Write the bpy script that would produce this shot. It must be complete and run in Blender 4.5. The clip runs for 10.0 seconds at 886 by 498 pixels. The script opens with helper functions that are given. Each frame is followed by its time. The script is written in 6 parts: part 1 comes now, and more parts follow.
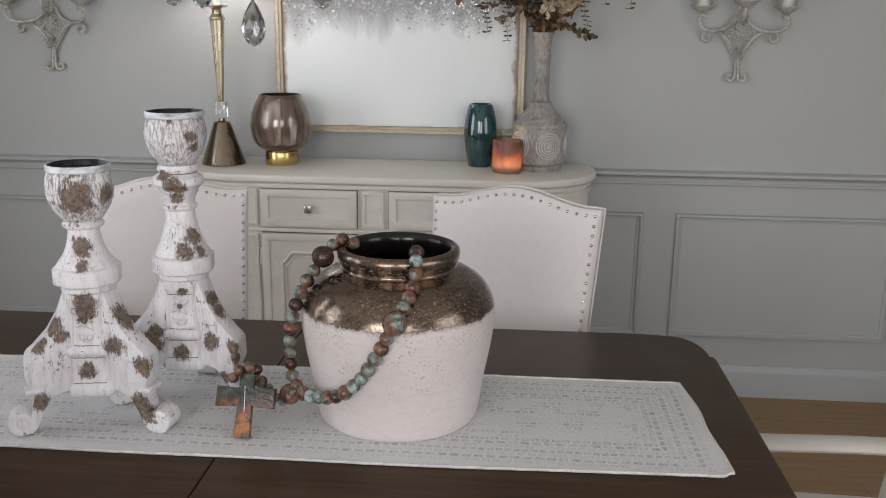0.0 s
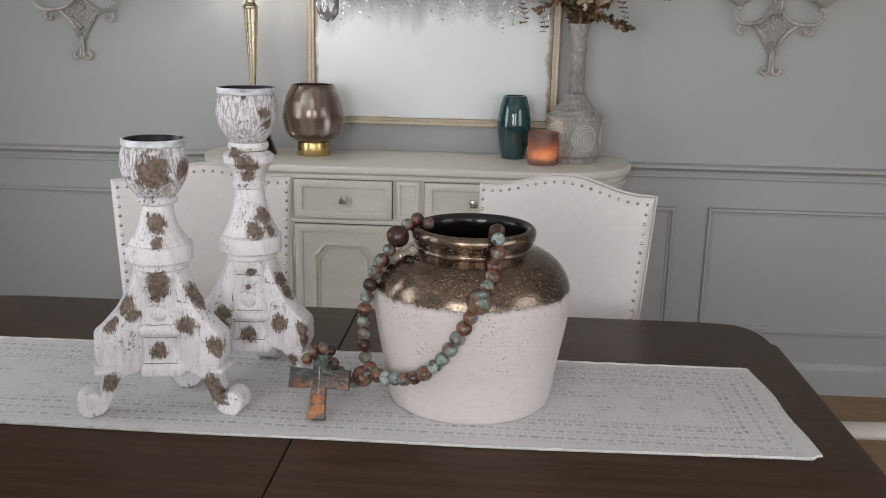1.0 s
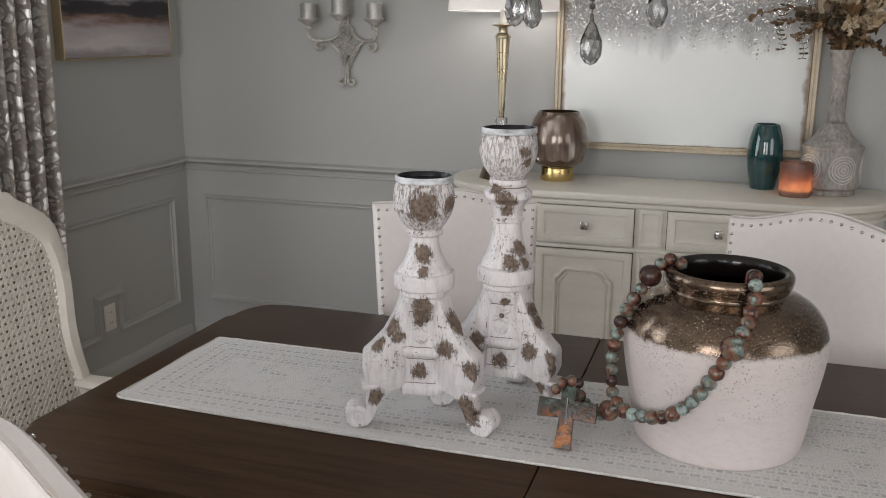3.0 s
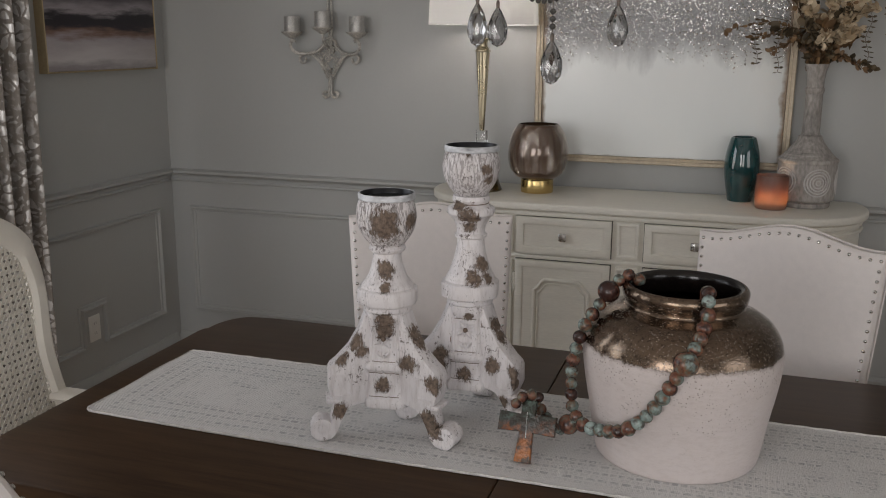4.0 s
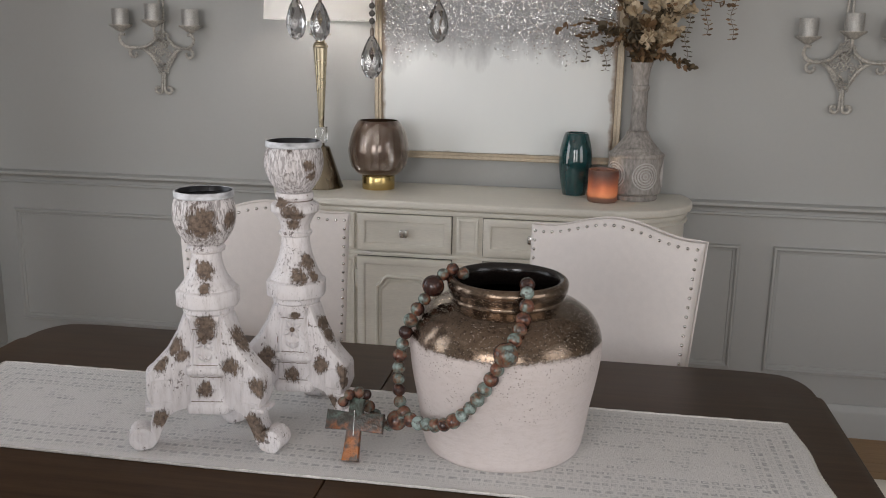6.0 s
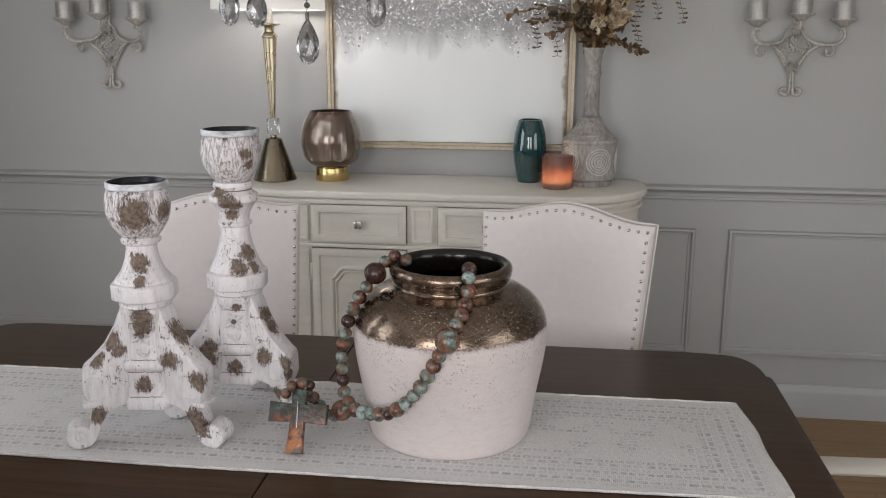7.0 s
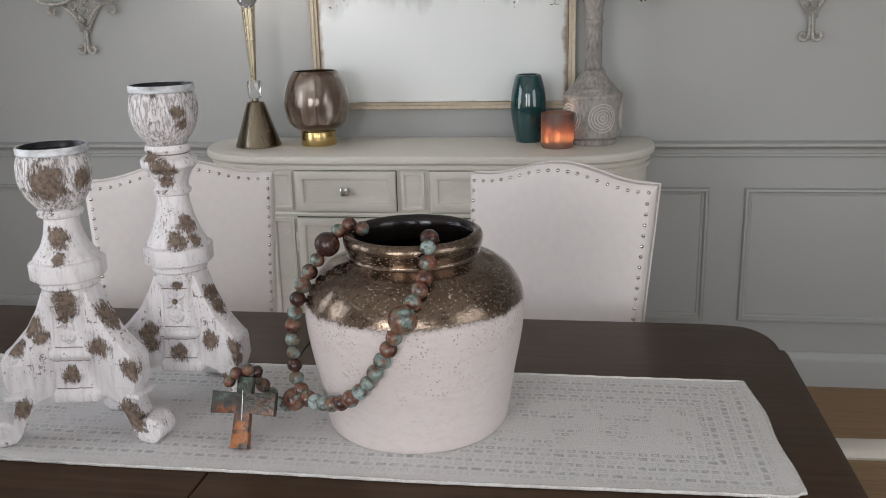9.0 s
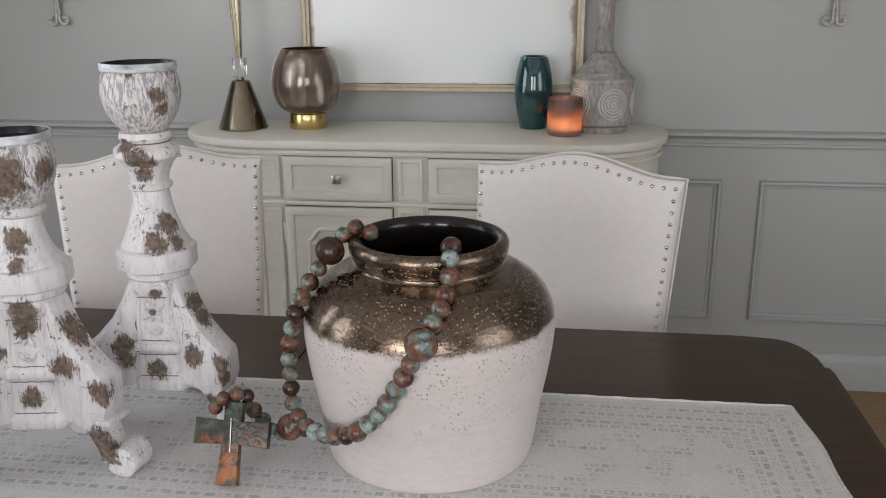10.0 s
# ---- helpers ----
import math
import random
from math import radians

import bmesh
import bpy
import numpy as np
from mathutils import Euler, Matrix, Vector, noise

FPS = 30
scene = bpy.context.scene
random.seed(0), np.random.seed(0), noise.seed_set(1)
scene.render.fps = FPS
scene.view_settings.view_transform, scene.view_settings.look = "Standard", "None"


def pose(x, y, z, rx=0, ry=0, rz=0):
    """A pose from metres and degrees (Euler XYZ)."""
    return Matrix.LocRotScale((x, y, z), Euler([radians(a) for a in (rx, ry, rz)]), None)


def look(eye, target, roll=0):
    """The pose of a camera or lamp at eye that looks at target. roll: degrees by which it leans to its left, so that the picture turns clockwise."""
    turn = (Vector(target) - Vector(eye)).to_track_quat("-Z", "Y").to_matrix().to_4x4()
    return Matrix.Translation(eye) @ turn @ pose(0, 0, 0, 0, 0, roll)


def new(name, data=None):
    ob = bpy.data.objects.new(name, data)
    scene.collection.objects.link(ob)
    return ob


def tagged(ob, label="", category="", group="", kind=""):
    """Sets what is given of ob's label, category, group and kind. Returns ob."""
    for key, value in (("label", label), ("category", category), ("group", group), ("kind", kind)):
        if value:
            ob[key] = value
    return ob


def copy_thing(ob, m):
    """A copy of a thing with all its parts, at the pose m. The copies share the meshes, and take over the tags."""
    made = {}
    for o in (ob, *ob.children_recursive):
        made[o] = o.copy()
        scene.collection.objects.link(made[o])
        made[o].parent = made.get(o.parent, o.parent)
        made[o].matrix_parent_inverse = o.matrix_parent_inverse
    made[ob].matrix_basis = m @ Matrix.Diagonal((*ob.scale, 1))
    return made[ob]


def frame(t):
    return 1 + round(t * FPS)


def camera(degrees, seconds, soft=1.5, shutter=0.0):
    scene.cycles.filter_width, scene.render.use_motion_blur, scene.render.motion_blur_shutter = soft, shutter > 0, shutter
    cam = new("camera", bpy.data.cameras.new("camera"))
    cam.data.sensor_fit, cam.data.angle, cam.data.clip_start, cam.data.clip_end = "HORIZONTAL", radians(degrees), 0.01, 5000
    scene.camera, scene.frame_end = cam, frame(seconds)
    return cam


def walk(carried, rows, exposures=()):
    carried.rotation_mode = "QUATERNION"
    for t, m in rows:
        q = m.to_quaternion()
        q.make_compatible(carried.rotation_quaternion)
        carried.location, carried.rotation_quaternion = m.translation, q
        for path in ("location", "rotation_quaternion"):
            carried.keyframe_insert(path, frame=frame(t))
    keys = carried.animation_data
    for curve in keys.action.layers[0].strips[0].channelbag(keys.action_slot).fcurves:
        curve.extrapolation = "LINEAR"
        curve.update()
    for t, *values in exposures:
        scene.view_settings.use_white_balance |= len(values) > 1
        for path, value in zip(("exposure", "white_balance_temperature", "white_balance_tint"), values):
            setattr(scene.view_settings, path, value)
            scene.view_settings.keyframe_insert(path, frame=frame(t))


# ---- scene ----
cam = camera(52.11, 10.0, soft=1.05)
PATH = [
    (0.0, 0.230, 0.162, 1.555, 75.60, -0.69, 4.41),
    (0.5, 0.139, 0.164, 1.519, 75.56, -1.05, 3.23),
    (1.0, 0.062, 0.165, 1.499, 75.91, -1.15, 3.85),
    (1.5, -0.002, 0.163, 1.500, 76.14, -1.50, 6.81),
    (2.0, -0.030, 0.141, 1.515, 76.09, -1.60, 11.09),
    (2.5, -0.019, 0.105, 1.539, 76.11, -0.92, 15.82),
    (3.8, 0.082, 0.103, 1.581, 76.88, -0.18, 18.91),
    (4.0, 0.094, 0.105, 1.584, 76.90, -0.31, 18.16),
    (4.5, 0.118, 0.119, 1.583, 76.84, -0.54, 16.19),
    (5.0, 0.133, 0.120, 1.584, 76.79, -0.80, 13.95),
    (5.5, 0.149, 0.132, 1.581, 76.81, -0.90, 11.56),
    (6.0, 0.163, 0.138, 1.578, 76.87, -1.02, 9.36),
    (7.5, 0.274, 0.193, 1.548, 75.98, 0.03, 7.00),
    (8.0, 0.327, 0.233, 1.538, 75.37, 0.97, 8.00),
    (8.5, 0.325, 0.301, 1.519, 74.92, 1.27, 8.29),
    (9.0, 0.303, 0.387, 1.504, 74.46, 1.45, 8.54),
    (9.5, 0.254, 0.483, 1.500, 73.79, 1.13, 8.31),
    (10.0, 0.209, 0.585, 1.492, 73.16, 0.37, 7.46),
]
EXPOSURE = [(0.0, 0.10, 6430, 12), (1.0, 0.11, 6430, 11), (1.5, 0.17, 6430, 11), (2.5, 0.20, 6500, 11), (3.8, -0.54, 6750, 13), (4.0, -0.50, 6750, 13), (4.5, -0.10, 6720, 13),
            (5.5, -0.09, 6700, 13), (6.0, -0.10, 6680, 13), (7.5, 0.10, 6480, 13), (10.0, 0.08, 6420, 11)]
walk(cam, [(t, pose(x, y, z, rx, ry, rz)) for t, x, y, z, rx, ry, rz in PATH], EXPOSURE)

# ---- light: daylight through windows behind and left of the table, an added east fill, one lit table lamp ----
world = bpy.data.worlds.new("sky")
scene.world = world
world.use_nodes = True
sky = world.node_tree.nodes.new("ShaderNodeTexSky")
sky.sky_type, sky.sun_disc = "NISHITA", False
sky.sun_elevation, sky.sun_rotation = radians(40), radians(200)
world.node_tree.links.new(sky.outputs[0], world.node_tree.nodes["Background"].inputs[0])
world.node_tree.nodes["Background"].inputs[1].default_value = 0.1


def opening_light(name, place, target, width, height, power, colour):
    data = bpy.data.lights.new(name, "AREA")
    data.shape, data.size, data.size_y, data.energy, data.color = "RECTANGLE", width, height, power, colour
    ob = new(name, data)
    ob.matrix_world = look(place, target)
    return ob


WALL_Y, LEFT_X, RIGHT_X, REAR_Y, CEIL = 3.85, -2.52, 2.6, -2.2, 2.75
opening_light("daylight_rear_left", (-1.2, REAR_Y - 0.02, 1.5), (-1.2, 3, 1.3), 1.5, 1.7, 60, (0.955, 0.978, 1.0))
opening_light("daylight_rear_right", (1.2, REAR_Y - 0.02, 1.5), (1.2, 3, 1.3), 1.5, 1.7, 35, (0.955, 0.978, 1.0))
# Added fill from the unseen east side, to brighten the west wall.
opening_light("daylight_east", (RIGHT_X + 0.05, 0.6, 1.5), (-1.0, 1.4, 1.3), 1.5, 1.7, 18, (0.98, 0.98, 0.98))
opening_light("daylight_side", (LEFT_X - 0.05, 1.6, 1.5), (1.0, 1.6, 1.4), 1.5, 1.7, 24, (0.90, 0.95, 1.0))
# ---- materials ----
def shader(name):
    m = bpy.data.materials.new(name)
    m.use_nodes = True
    nt = m.node_tree
    return m, nt, nt.nodes["Principled BSDF"]


def node(nt, kind, **values):
    n = nt.nodes.new(kind)
    for key, value in values.items():
        n.inputs[key.replace("_", " ")].default_value = value
    return n


def coords(nt, scale=(1, 1, 1), which="Object"):
    tc = nt.nodes.new("ShaderNodeTexCoord")
    mp = node(nt, "ShaderNodeMapping", Scale=scale)
    nt.links.new(tc.outputs[which], mp.inputs[0])
    return mp.outputs[0]


def noise_of(nt, vec, scale, detail=4.0, rough=0.55):
    n = node(nt, "ShaderNodeTexNoise", Scale=scale, Detail=detail, Roughness=rough)
    nt.links.new(vec, n.inputs["Vector"])
    return n.outputs[0]


def ramp(nt, fac, stops):
    r = nt.nodes.new("ShaderNodeValToRGB")
    while len(r.color_ramp.elements) < len(stops):
        r.color_ramp.elements.new(0.5)
    for e, (p, c) in zip(r.color_ramp.elements, stops):
        e.position = p
        e.color = (c, c, c, 1) if isinstance(c, (int, float)) else (*c, 1)
    nt.links.new(fac, r.inputs[0])
    return r.outputs[0]


def mix(nt, fac, a, b, blend="MIX"):
    n = nt.nodes.new("ShaderNodeMix")
    n.data_type, n.blend_type = "RGBA", blend
    for sock, v in ((n.inputs[0], fac), (n.inputs[6], a), (n.inputs[7], b)):
        if isinstance(v, (int, float)):
            sock.default_value = v if sock == n.inputs[0] else (v, v, v, 1)
        elif isinstance(v, tuple):
            sock.default_value = (*v, 1)
        else:
            nt.links.new(v, sock)
    return n.outputs[2]


def calc(nt, op, a, b=0.0, c=0.0):
    n = nt.nodes.new("ShaderNodeMath")
    n.operation = op
    for sock, v in zip(n.inputs, (a, b, c)):
        if isinstance(v, (int, float)):
            sock.default_value = v
        else:
            nt.links.new(v, sock)
    return n.outputs[0]


def bump(nt, bsdf, height, strength=0.2, distance=0.002):
    b = node(nt, "ShaderNodeBump", Strength=strength, Distance=distance)
    nt.links.new(height, b.inputs["Height"])
    nt.links.new(b.outputs[0], bsdf.inputs["Normal"])


def xyz(nt, vec):
    s = nt.nodes.new("ShaderNodeSeparateXYZ")
    nt.links.new(vec, s.inputs[0])
    return s.outputs


def simple(name, colour, rough=0.5, metal=0.0, vary=0.12, scale=30.0, relief=0.1, dist=0.001, stretch=(1, 1, 1), coat=0.0, rough_vary=0.1):
    """A surface with two scales of variation in tone, roughness and relief."""
    m, nt, b = shader(name)
    v = coords(nt, stretch)
    fine, broad = noise_of(nt, v, scale), noise_of(nt, v, scale / 9.0, 3.0)
    both = calc(nt, "ADD", calc(nt, "MULTIPLY", fine, 0.5), calc(nt, "MULTIPLY", broad, 0.5))
    dark = tuple(c * (1 - vary) for c in colour)
    light = tuple(min(1, c * (1 + vary)) for c in colour)
    nt.links.new(ramp(nt, both, [(0.3, dark), (0.7, light)]), b.inputs["Base Color"])
    nt.links.new(ramp(nt, broad, [(0.3, max(0.02, rough - rough_vary)), (0.7, min(1, rough + rough_vary))]), b.inputs["Roughness"])
    b.inputs["Metallic"].default_value = metal
    b.inputs["Coat Weight"].default_value = coat
    bump(nt, b, fine, relief, dist)
    return m


WALL = simple("greige_wall_paint", (0.408, 0.412, 0.402), 0.6, vary=0.02, scale=90, relief=0.08, dist=0.0006)
TRIM = simple("greige_satin_trim_paint", (0.408, 0.412, 0.402), 0.42, vary=0.02, scale=60, relief=0.04, dist=0.0004)
CEILING = simple("white_ceiling_paint", (0.78, 0.77, 0.75), 0.8, vary=0.02, scale=120, relief=0.1)
LINEN = simple("ivory_linen", (0.735, 0.682, 0.657), 0.85, vary=0.05, scale=420, relief=0.25, dist=0.0006)
NAIL = simple("pewter_nailhead", (0.60, 0.58, 0.55), 0.25, 1.0, vary=0.2, scale=200)
DARKLEG = simple("dark_stained_leg", (0.045, 0.03, 0.022), 0.4, vary=0.3, scale=30, stretch=(6, 6, 1))
SIDEBOARD = simple("antiqued_cream_paint", (0.74, 0.71, 0.635), 0.42, vary=0.09, scale=45, relief=0.12, dist=0.0008, stretch=(1, 6, 6))
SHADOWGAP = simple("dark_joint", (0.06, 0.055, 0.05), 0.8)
CREAMWOOD = simple("cream_painted_wood", (0.70, 0.66, 0.59), 0.4, vary=0.05, scale=40, relief=0.06)
BRASS = simple("brushed_brass", (0.62, 0.46, 0.20), 0.24, 1.0, vary=0.04, scale=120, relief=0.02, dist=0.0003, stretch=(1, 1, 0.2), rough_vary=0.04)
ANTIQUE = simple("antique_brass", (0.30, 0.255, 0.185), 0.22, 1.0, vary=0.06, scale=60, relief=0.03, dist=0.0004, stretch=(1, 1, 0.2))
SILVER = simple("brushed_nickel", (0.55, 0.54, 0.52), 0.25, 1.0, vary=0.15, scale=200)
IRON = simple("whitewashed_iron", (0.43, 0.41, 0.375), 0.55, 0.2, vary=0.6, scale=110, relief=0.25, dist=0.001)
SILVERWAX = simple("silver_candle_wax", (0.47, 0.46, 0.44), 0.42, 0.55, vary=0.3, scale=220, relief=0.6, dist=0.003)
TEAL = simple("teal_glaze", (0.005, 0.048, 0.052), 0.06, vary=0.4, scale=24, relief=0.03, coat=1.0, rough_vary=0.03)
FRAMEWOOD = simple("champagne_frame", (0.42, 0.35, 0.26), 0.42, 0.25, vary=0.2, scale=90, stretch=(1, 1, 1))
GOLDFRAME = simple("gold_frame", (0.42, 0.33, 0.20), 0.4, 0.4, vary=0.15, scale=90)
PLASTIC = simple("white_plastic", (0.72, 0.70, 0.66), 0.35, vary=0.02)
DARKIRON = simple("dark_chandelier_metal", (0.12, 0.10, 0.085), 0.35, 0.9, vary=0.3, scale=150)
BLACKINSIDE = simple("near_black_urn_inside", (0.010, 0.007, 0.006), 0.25, vary=0.4, scale=40)


def glass(name, colour, rough=0.02, ior=1.5):
    m, nt, b = shader(name)
    b.inputs["Base Color"].default_value = (*colour, 1)
    b.inputs["Transmission Weight"].default_value = 1.0
    b.inputs["Roughness"].default_value = rough
    b.inputs["IOR"].default_value = ior
    return m


CRYSTAL = glass("smoky_crystal", (0.50, 0.50, 0.51), 0.0, 1.65)
CLEAR = glass("clear_glass", (0.95, 0.96, 0.96))


def wood(name, dark, light, rough, axis=0):
    m, nt, b = shader(name)
    s = [14, 14, 14]
    s[axis] = 0.9
    v = coords(nt, s)
    grain = noise_of(nt, v, 3.0, 8.0, 0.65)
    pores = noise_of(nt, v, 22.0, 5.0, 0.7)
    broad = noise_of(nt, coords(nt), 1.6, 3.0)
    both = calc(nt, "ADD", calc(nt, "MULTIPLY", grain, 0.6), calc(nt, "ADD", calc(nt, "MULTIPLY", pores, 0.2), calc(nt, "MULTIPLY", broad, 0.2)))
    nt.links.new(ramp(nt, both, [(0.32, dark), (0.68, light)]), b.inputs["Base Color"])
    nt.links.new(ramp(nt, broad, [(0.3, rough - 0.06), (0.7, rough + 0.08)]), b.inputs["Roughness"])
    bump(nt, b, both, 0.12, 0.0008)
    return m


TABLEWOOD = wood("espresso_table_wood", (0.027, 0.015, 0.0088), (0.078, 0.045, 0.025), 0.33)
TABLEWOOD.node_tree.nodes["Principled BSDF"].inputs["IOR"].default_value = 1.22
FLOORWOOD = wood("honey_oak_floor", (0.20, 0.115, 0.05), (0.38, 0.235, 0.115), 0.38)


def distressed(name, holder, spots, streaky):
    """White paint over carved wood: worn brown patches of (x, y, z, radius) in the holder's own space, and fine scratches."""
    m, nt, b = shader(name)
    tc = nt.nodes.new("ShaderNodeTexCoord")
    tc.object = holder
    v = tc.outputs["Object"]
    tall = node(nt, "ShaderNodeMapping", Scale=(3.6, 3.6, 0.7))
    nt.links.new(v, tall.inputs[0])
    grain = noise_of(nt, tall.outputs[0], 62.0, 6.0, 0.72)
    near = 9.0
    for x, y, z, r in spots:
        d = nt.nodes.new("ShaderNodeVectorMath")
        d.operation = "DISTANCE"
        nt.links.new(v, d.inputs[0])
        d.inputs[1].default_value = (x, y, z)
        near = calc(nt, "MINIMUM", near, calc(nt, "SUBTRACT", calc(nt, "DIVIDE", d.outputs["Value"], 0.88 * r), 1.0))
    coarse = calc(nt, "MULTIPLY", calc(nt, "SUBTRACT", noise_of(nt, v, 44.0, 3.0, 0.6), 0.5), 2.4)
    ragged = calc(nt, "MULTIPLY", calc(nt, "SUBTRACT", noise_of(nt, tall.outputs[0], 70.0, 6.0, 0.8), 0.5), 3.4)
    worn = ramp(nt, calc(nt, "ADD", near, calc(nt, "ADD", coarse, ragged)), [(0.05, 1.0), (0.40, 0.0)])
    chips = ramp(nt, calc(nt, "ADD", noise_of(nt, v, 75.0, 5.0, 0.75), calc(nt, "MULTIPLY", noise_of(nt, v, 13.0, 2.0), 0.35)), [(0.795, 0.0), (0.825, 0.85)])
    thin = noise_of(nt, v, 14.0, 4.0)
    streak = calc(nt, "MULTIPLY", ramp(nt, grain, [(0.575 - streaky, 0.0), (0.615 - streaky, 0.85)]), ramp(nt, thin, [(0.44, 0.06 + 8 * streaky), (0.60, 0.9)]))
    paint = mix(nt, noise_of(nt, v, 12.0), (0.66, 0.625, 0.635), (0.84, 0.805, 0.805))
    paint = mix(nt, ramp(nt, noise_of(nt, tall.outputs[0], 26.0, 5.0, 0.7), [(0.46, 0.0), (0.70, 0.6)]), paint, (0.50, 0.45, 0.435))
    brown = mix(nt, ramp(nt, noise_of(nt, v, 120.0, 5.0, 0.7), [(0.35, 0.0), (0.65, 1.0)]), (0.075, 0.054, 0.042), (0.26, 0.19, 0.145))
    col = mix(nt, calc(nt, "MAXIMUM", streak, chips), paint, (0.11, 0.08, 0.068))
    nt.links.new(mix(nt, worn, col, brown), b.inputs["Base Color"])
    nt.links.new(ramp(nt, worn, [(0.0, 0.42), (1.0, 0.75)]), b.inputs["Roughness"])
    h = calc(nt, "SUBTRACT", calc(nt, "MULTIPLY", grain, 0.5), calc(nt, "ADD", calc(nt, "MULTIPLY", worn, 0.55), calc(nt, "MULTIPLY", streak, 0.4)))
    bump(nt, b, h, 0.7, 0.004)
    return m


WORNBROWN = simple("worn_brown_carving", (0.17, 0.12, 0.09), 0.6, vary=0.55, scale=110, relief=0.6, dist=0.003)


def urn_glaze():
    """Pitted white clay below, pitted bronze mirror glaze above an uneven line."""
    m, nt, b = shader("white_clay_and_bronze_glaze")
    v = coords(nt)
    z = xyz(nt, v)[2]
    wob = noise_of(nt, coords(nt, (1, 1, 0.4)), 16.0, 5.0, 0.6)
    spatter = calc(nt, "MULTIPLY", calc(nt, "SUBTRACT", noise_of(nt, v, 170.0, 4.0, 0.7), 0.5), 0.018)
    edge = calc(nt, "ADD", calc(nt, "ADD", z, spatter), calc(nt, "MULTIPLY", calc(nt, "SUBTRACT", wob, 0.5), 0.024))
    top = ramp(nt, edge, [(0.228, 0.0), (0.236, 1.0)])
    cell = node(nt, "ShaderNodeTexVoronoi", Scale=165.0)
    nt.links.new(v, cell.inputs["Vector"])
    where = noise_of(nt, v, 15.0, 3.0)
    pits = calc(nt, "MULTIPLY", ramp(nt, cell.outputs["Distance"], [(0.15, 1.0), (0.30, 0.0)]), ramp(nt, calc(nt, "ADD", where, calc(nt, "MULTIPLY", calc(nt, "SUBTRACT", z, 0.19), 1.6)), [(0.40, 0.0), (0.54, 1.0)]))
    lines = ramp(nt, noise_of(nt, coords(nt, (9, 9, 50)), 5.0, 7.0, 0.7), [(0.60, 0.0), (0.74, 1.0)])
    flaws = calc(nt, "MAXIMUM", pits, calc(nt, "MULTIPLY", lines, 0.28))
    blot = noise_of(nt, coords(nt, (1, 1, 2.6)), 42.0, 7.0, 0.8)
    clay = mix(nt, noise_of(nt, v, 7.0), (0.565, 0.50, 0.48), (0.65, 0.588, 0.57))
    clay = mix(nt, ramp(nt, blot, [(0.46, 0.0), (0.70, 0.5)]), clay, (0.47, 0.405, 0.375))
    clay = mix(nt, flaws, clay, (0.30, 0.25, 0.22))
    bronze = mix(nt, noise_of(nt, v, 11.0, 6.0), (0.075, 0.050, 0.037), (0.30, 0.225, 0.165))
    bronze = mix(nt, ramp(nt, noise_of(nt, v, 150.0, 5.0), [(0.54, 0.0), (0.64, 0.65)]), bronze, (0.06, 0.042, 0.032))
    bronze = mix(nt, pits, bronze, (0.42, 0.36, 0.31))
    nt.links.new(mix(nt, top, clay, bronze), b.inputs["Base Color"])
    nt.links.new(calc(nt, "MULTIPLY", top, 0.95), b.inputs["Metallic"])
    nt.links.new(mix(nt, top, 0.62, ramp(nt, noise_of(nt, v, 40.0), [(0.3, 0.03), (0.7, 0.15)])), b.inputs["Roughness"])
    brushed = noise_of(nt, coords(nt, (1, 1, 3.5)), 34.0, 6.0, 0.7)
    relief = calc(nt, "ADD", calc(nt, "MULTIPLY", brushed, mix(nt, top, 1.1, 0.42)), calc(nt, "MULTIPLY", flaws, -1.0))
    bump(nt, b, calc(nt, "ADD", relief, calc(nt, "MULTIPLY", top, 0.7)), 0.6, 0.0025)
    return m


URN = urn_glaze()


def bead_paint(name, rust):
    m, nt, b = shader(name)
    info = nt.nodes.new("ShaderNodeObjectInfo")
    v = coords(nt)
    shift = nt.nodes.new("ShaderNodeVectorMath")
    shift.operation = "ADD"
    nt.links.new(v, shift.inputs[0])
    comb = nt.nodes.new("ShaderNodeCombineXYZ")
    nt.links.new(calc(nt, "MULTIPLY", info.outputs["Random"], 7.0), comb.inputs[0])
    nt.links.new(comb.outputs[0], shift.inputs[1])
    v = shift.outputs[0]
    n = calc(nt, "ADD", noise_of(nt, v, 34.0, 4.0), calc(nt, "MULTIPLY", calc(nt, "SUBTRACT", info.outputs["Random"], 0.5), 0.30))
    n = calc(nt, "SUBTRACT", n, rust)
    col = ramp(nt, n, [(0.33, (0.035, 0.014, 0.011)), (0.43, (0.18, 0.07, 0.042)), (0.50, (0.15, 0.11, 0.075)), (0.56, (0.15, 0.19, 0.17)), (0.68, (0.30, 0.375, 0.35))])
    dirt = ramp(nt, noise_of(nt, v, 95.0), [(0.50, 0.0), (0.64, 0.85)])
    nt.links.new(mix(nt, dirt, col, (0.045, 0.03, 0.025)), b.inputs["Base Color"])
    b.inputs["Roughness"].default_value = 0.27
    bump(nt, b, noise_of(nt, v, 90.0), 0.4, 0.002)
    return m


BEAD = bead_paint("verdigris_and_rust_beads", 0.0)
RUSTBEAD = bead_paint("large_rust_beads", 0.13)


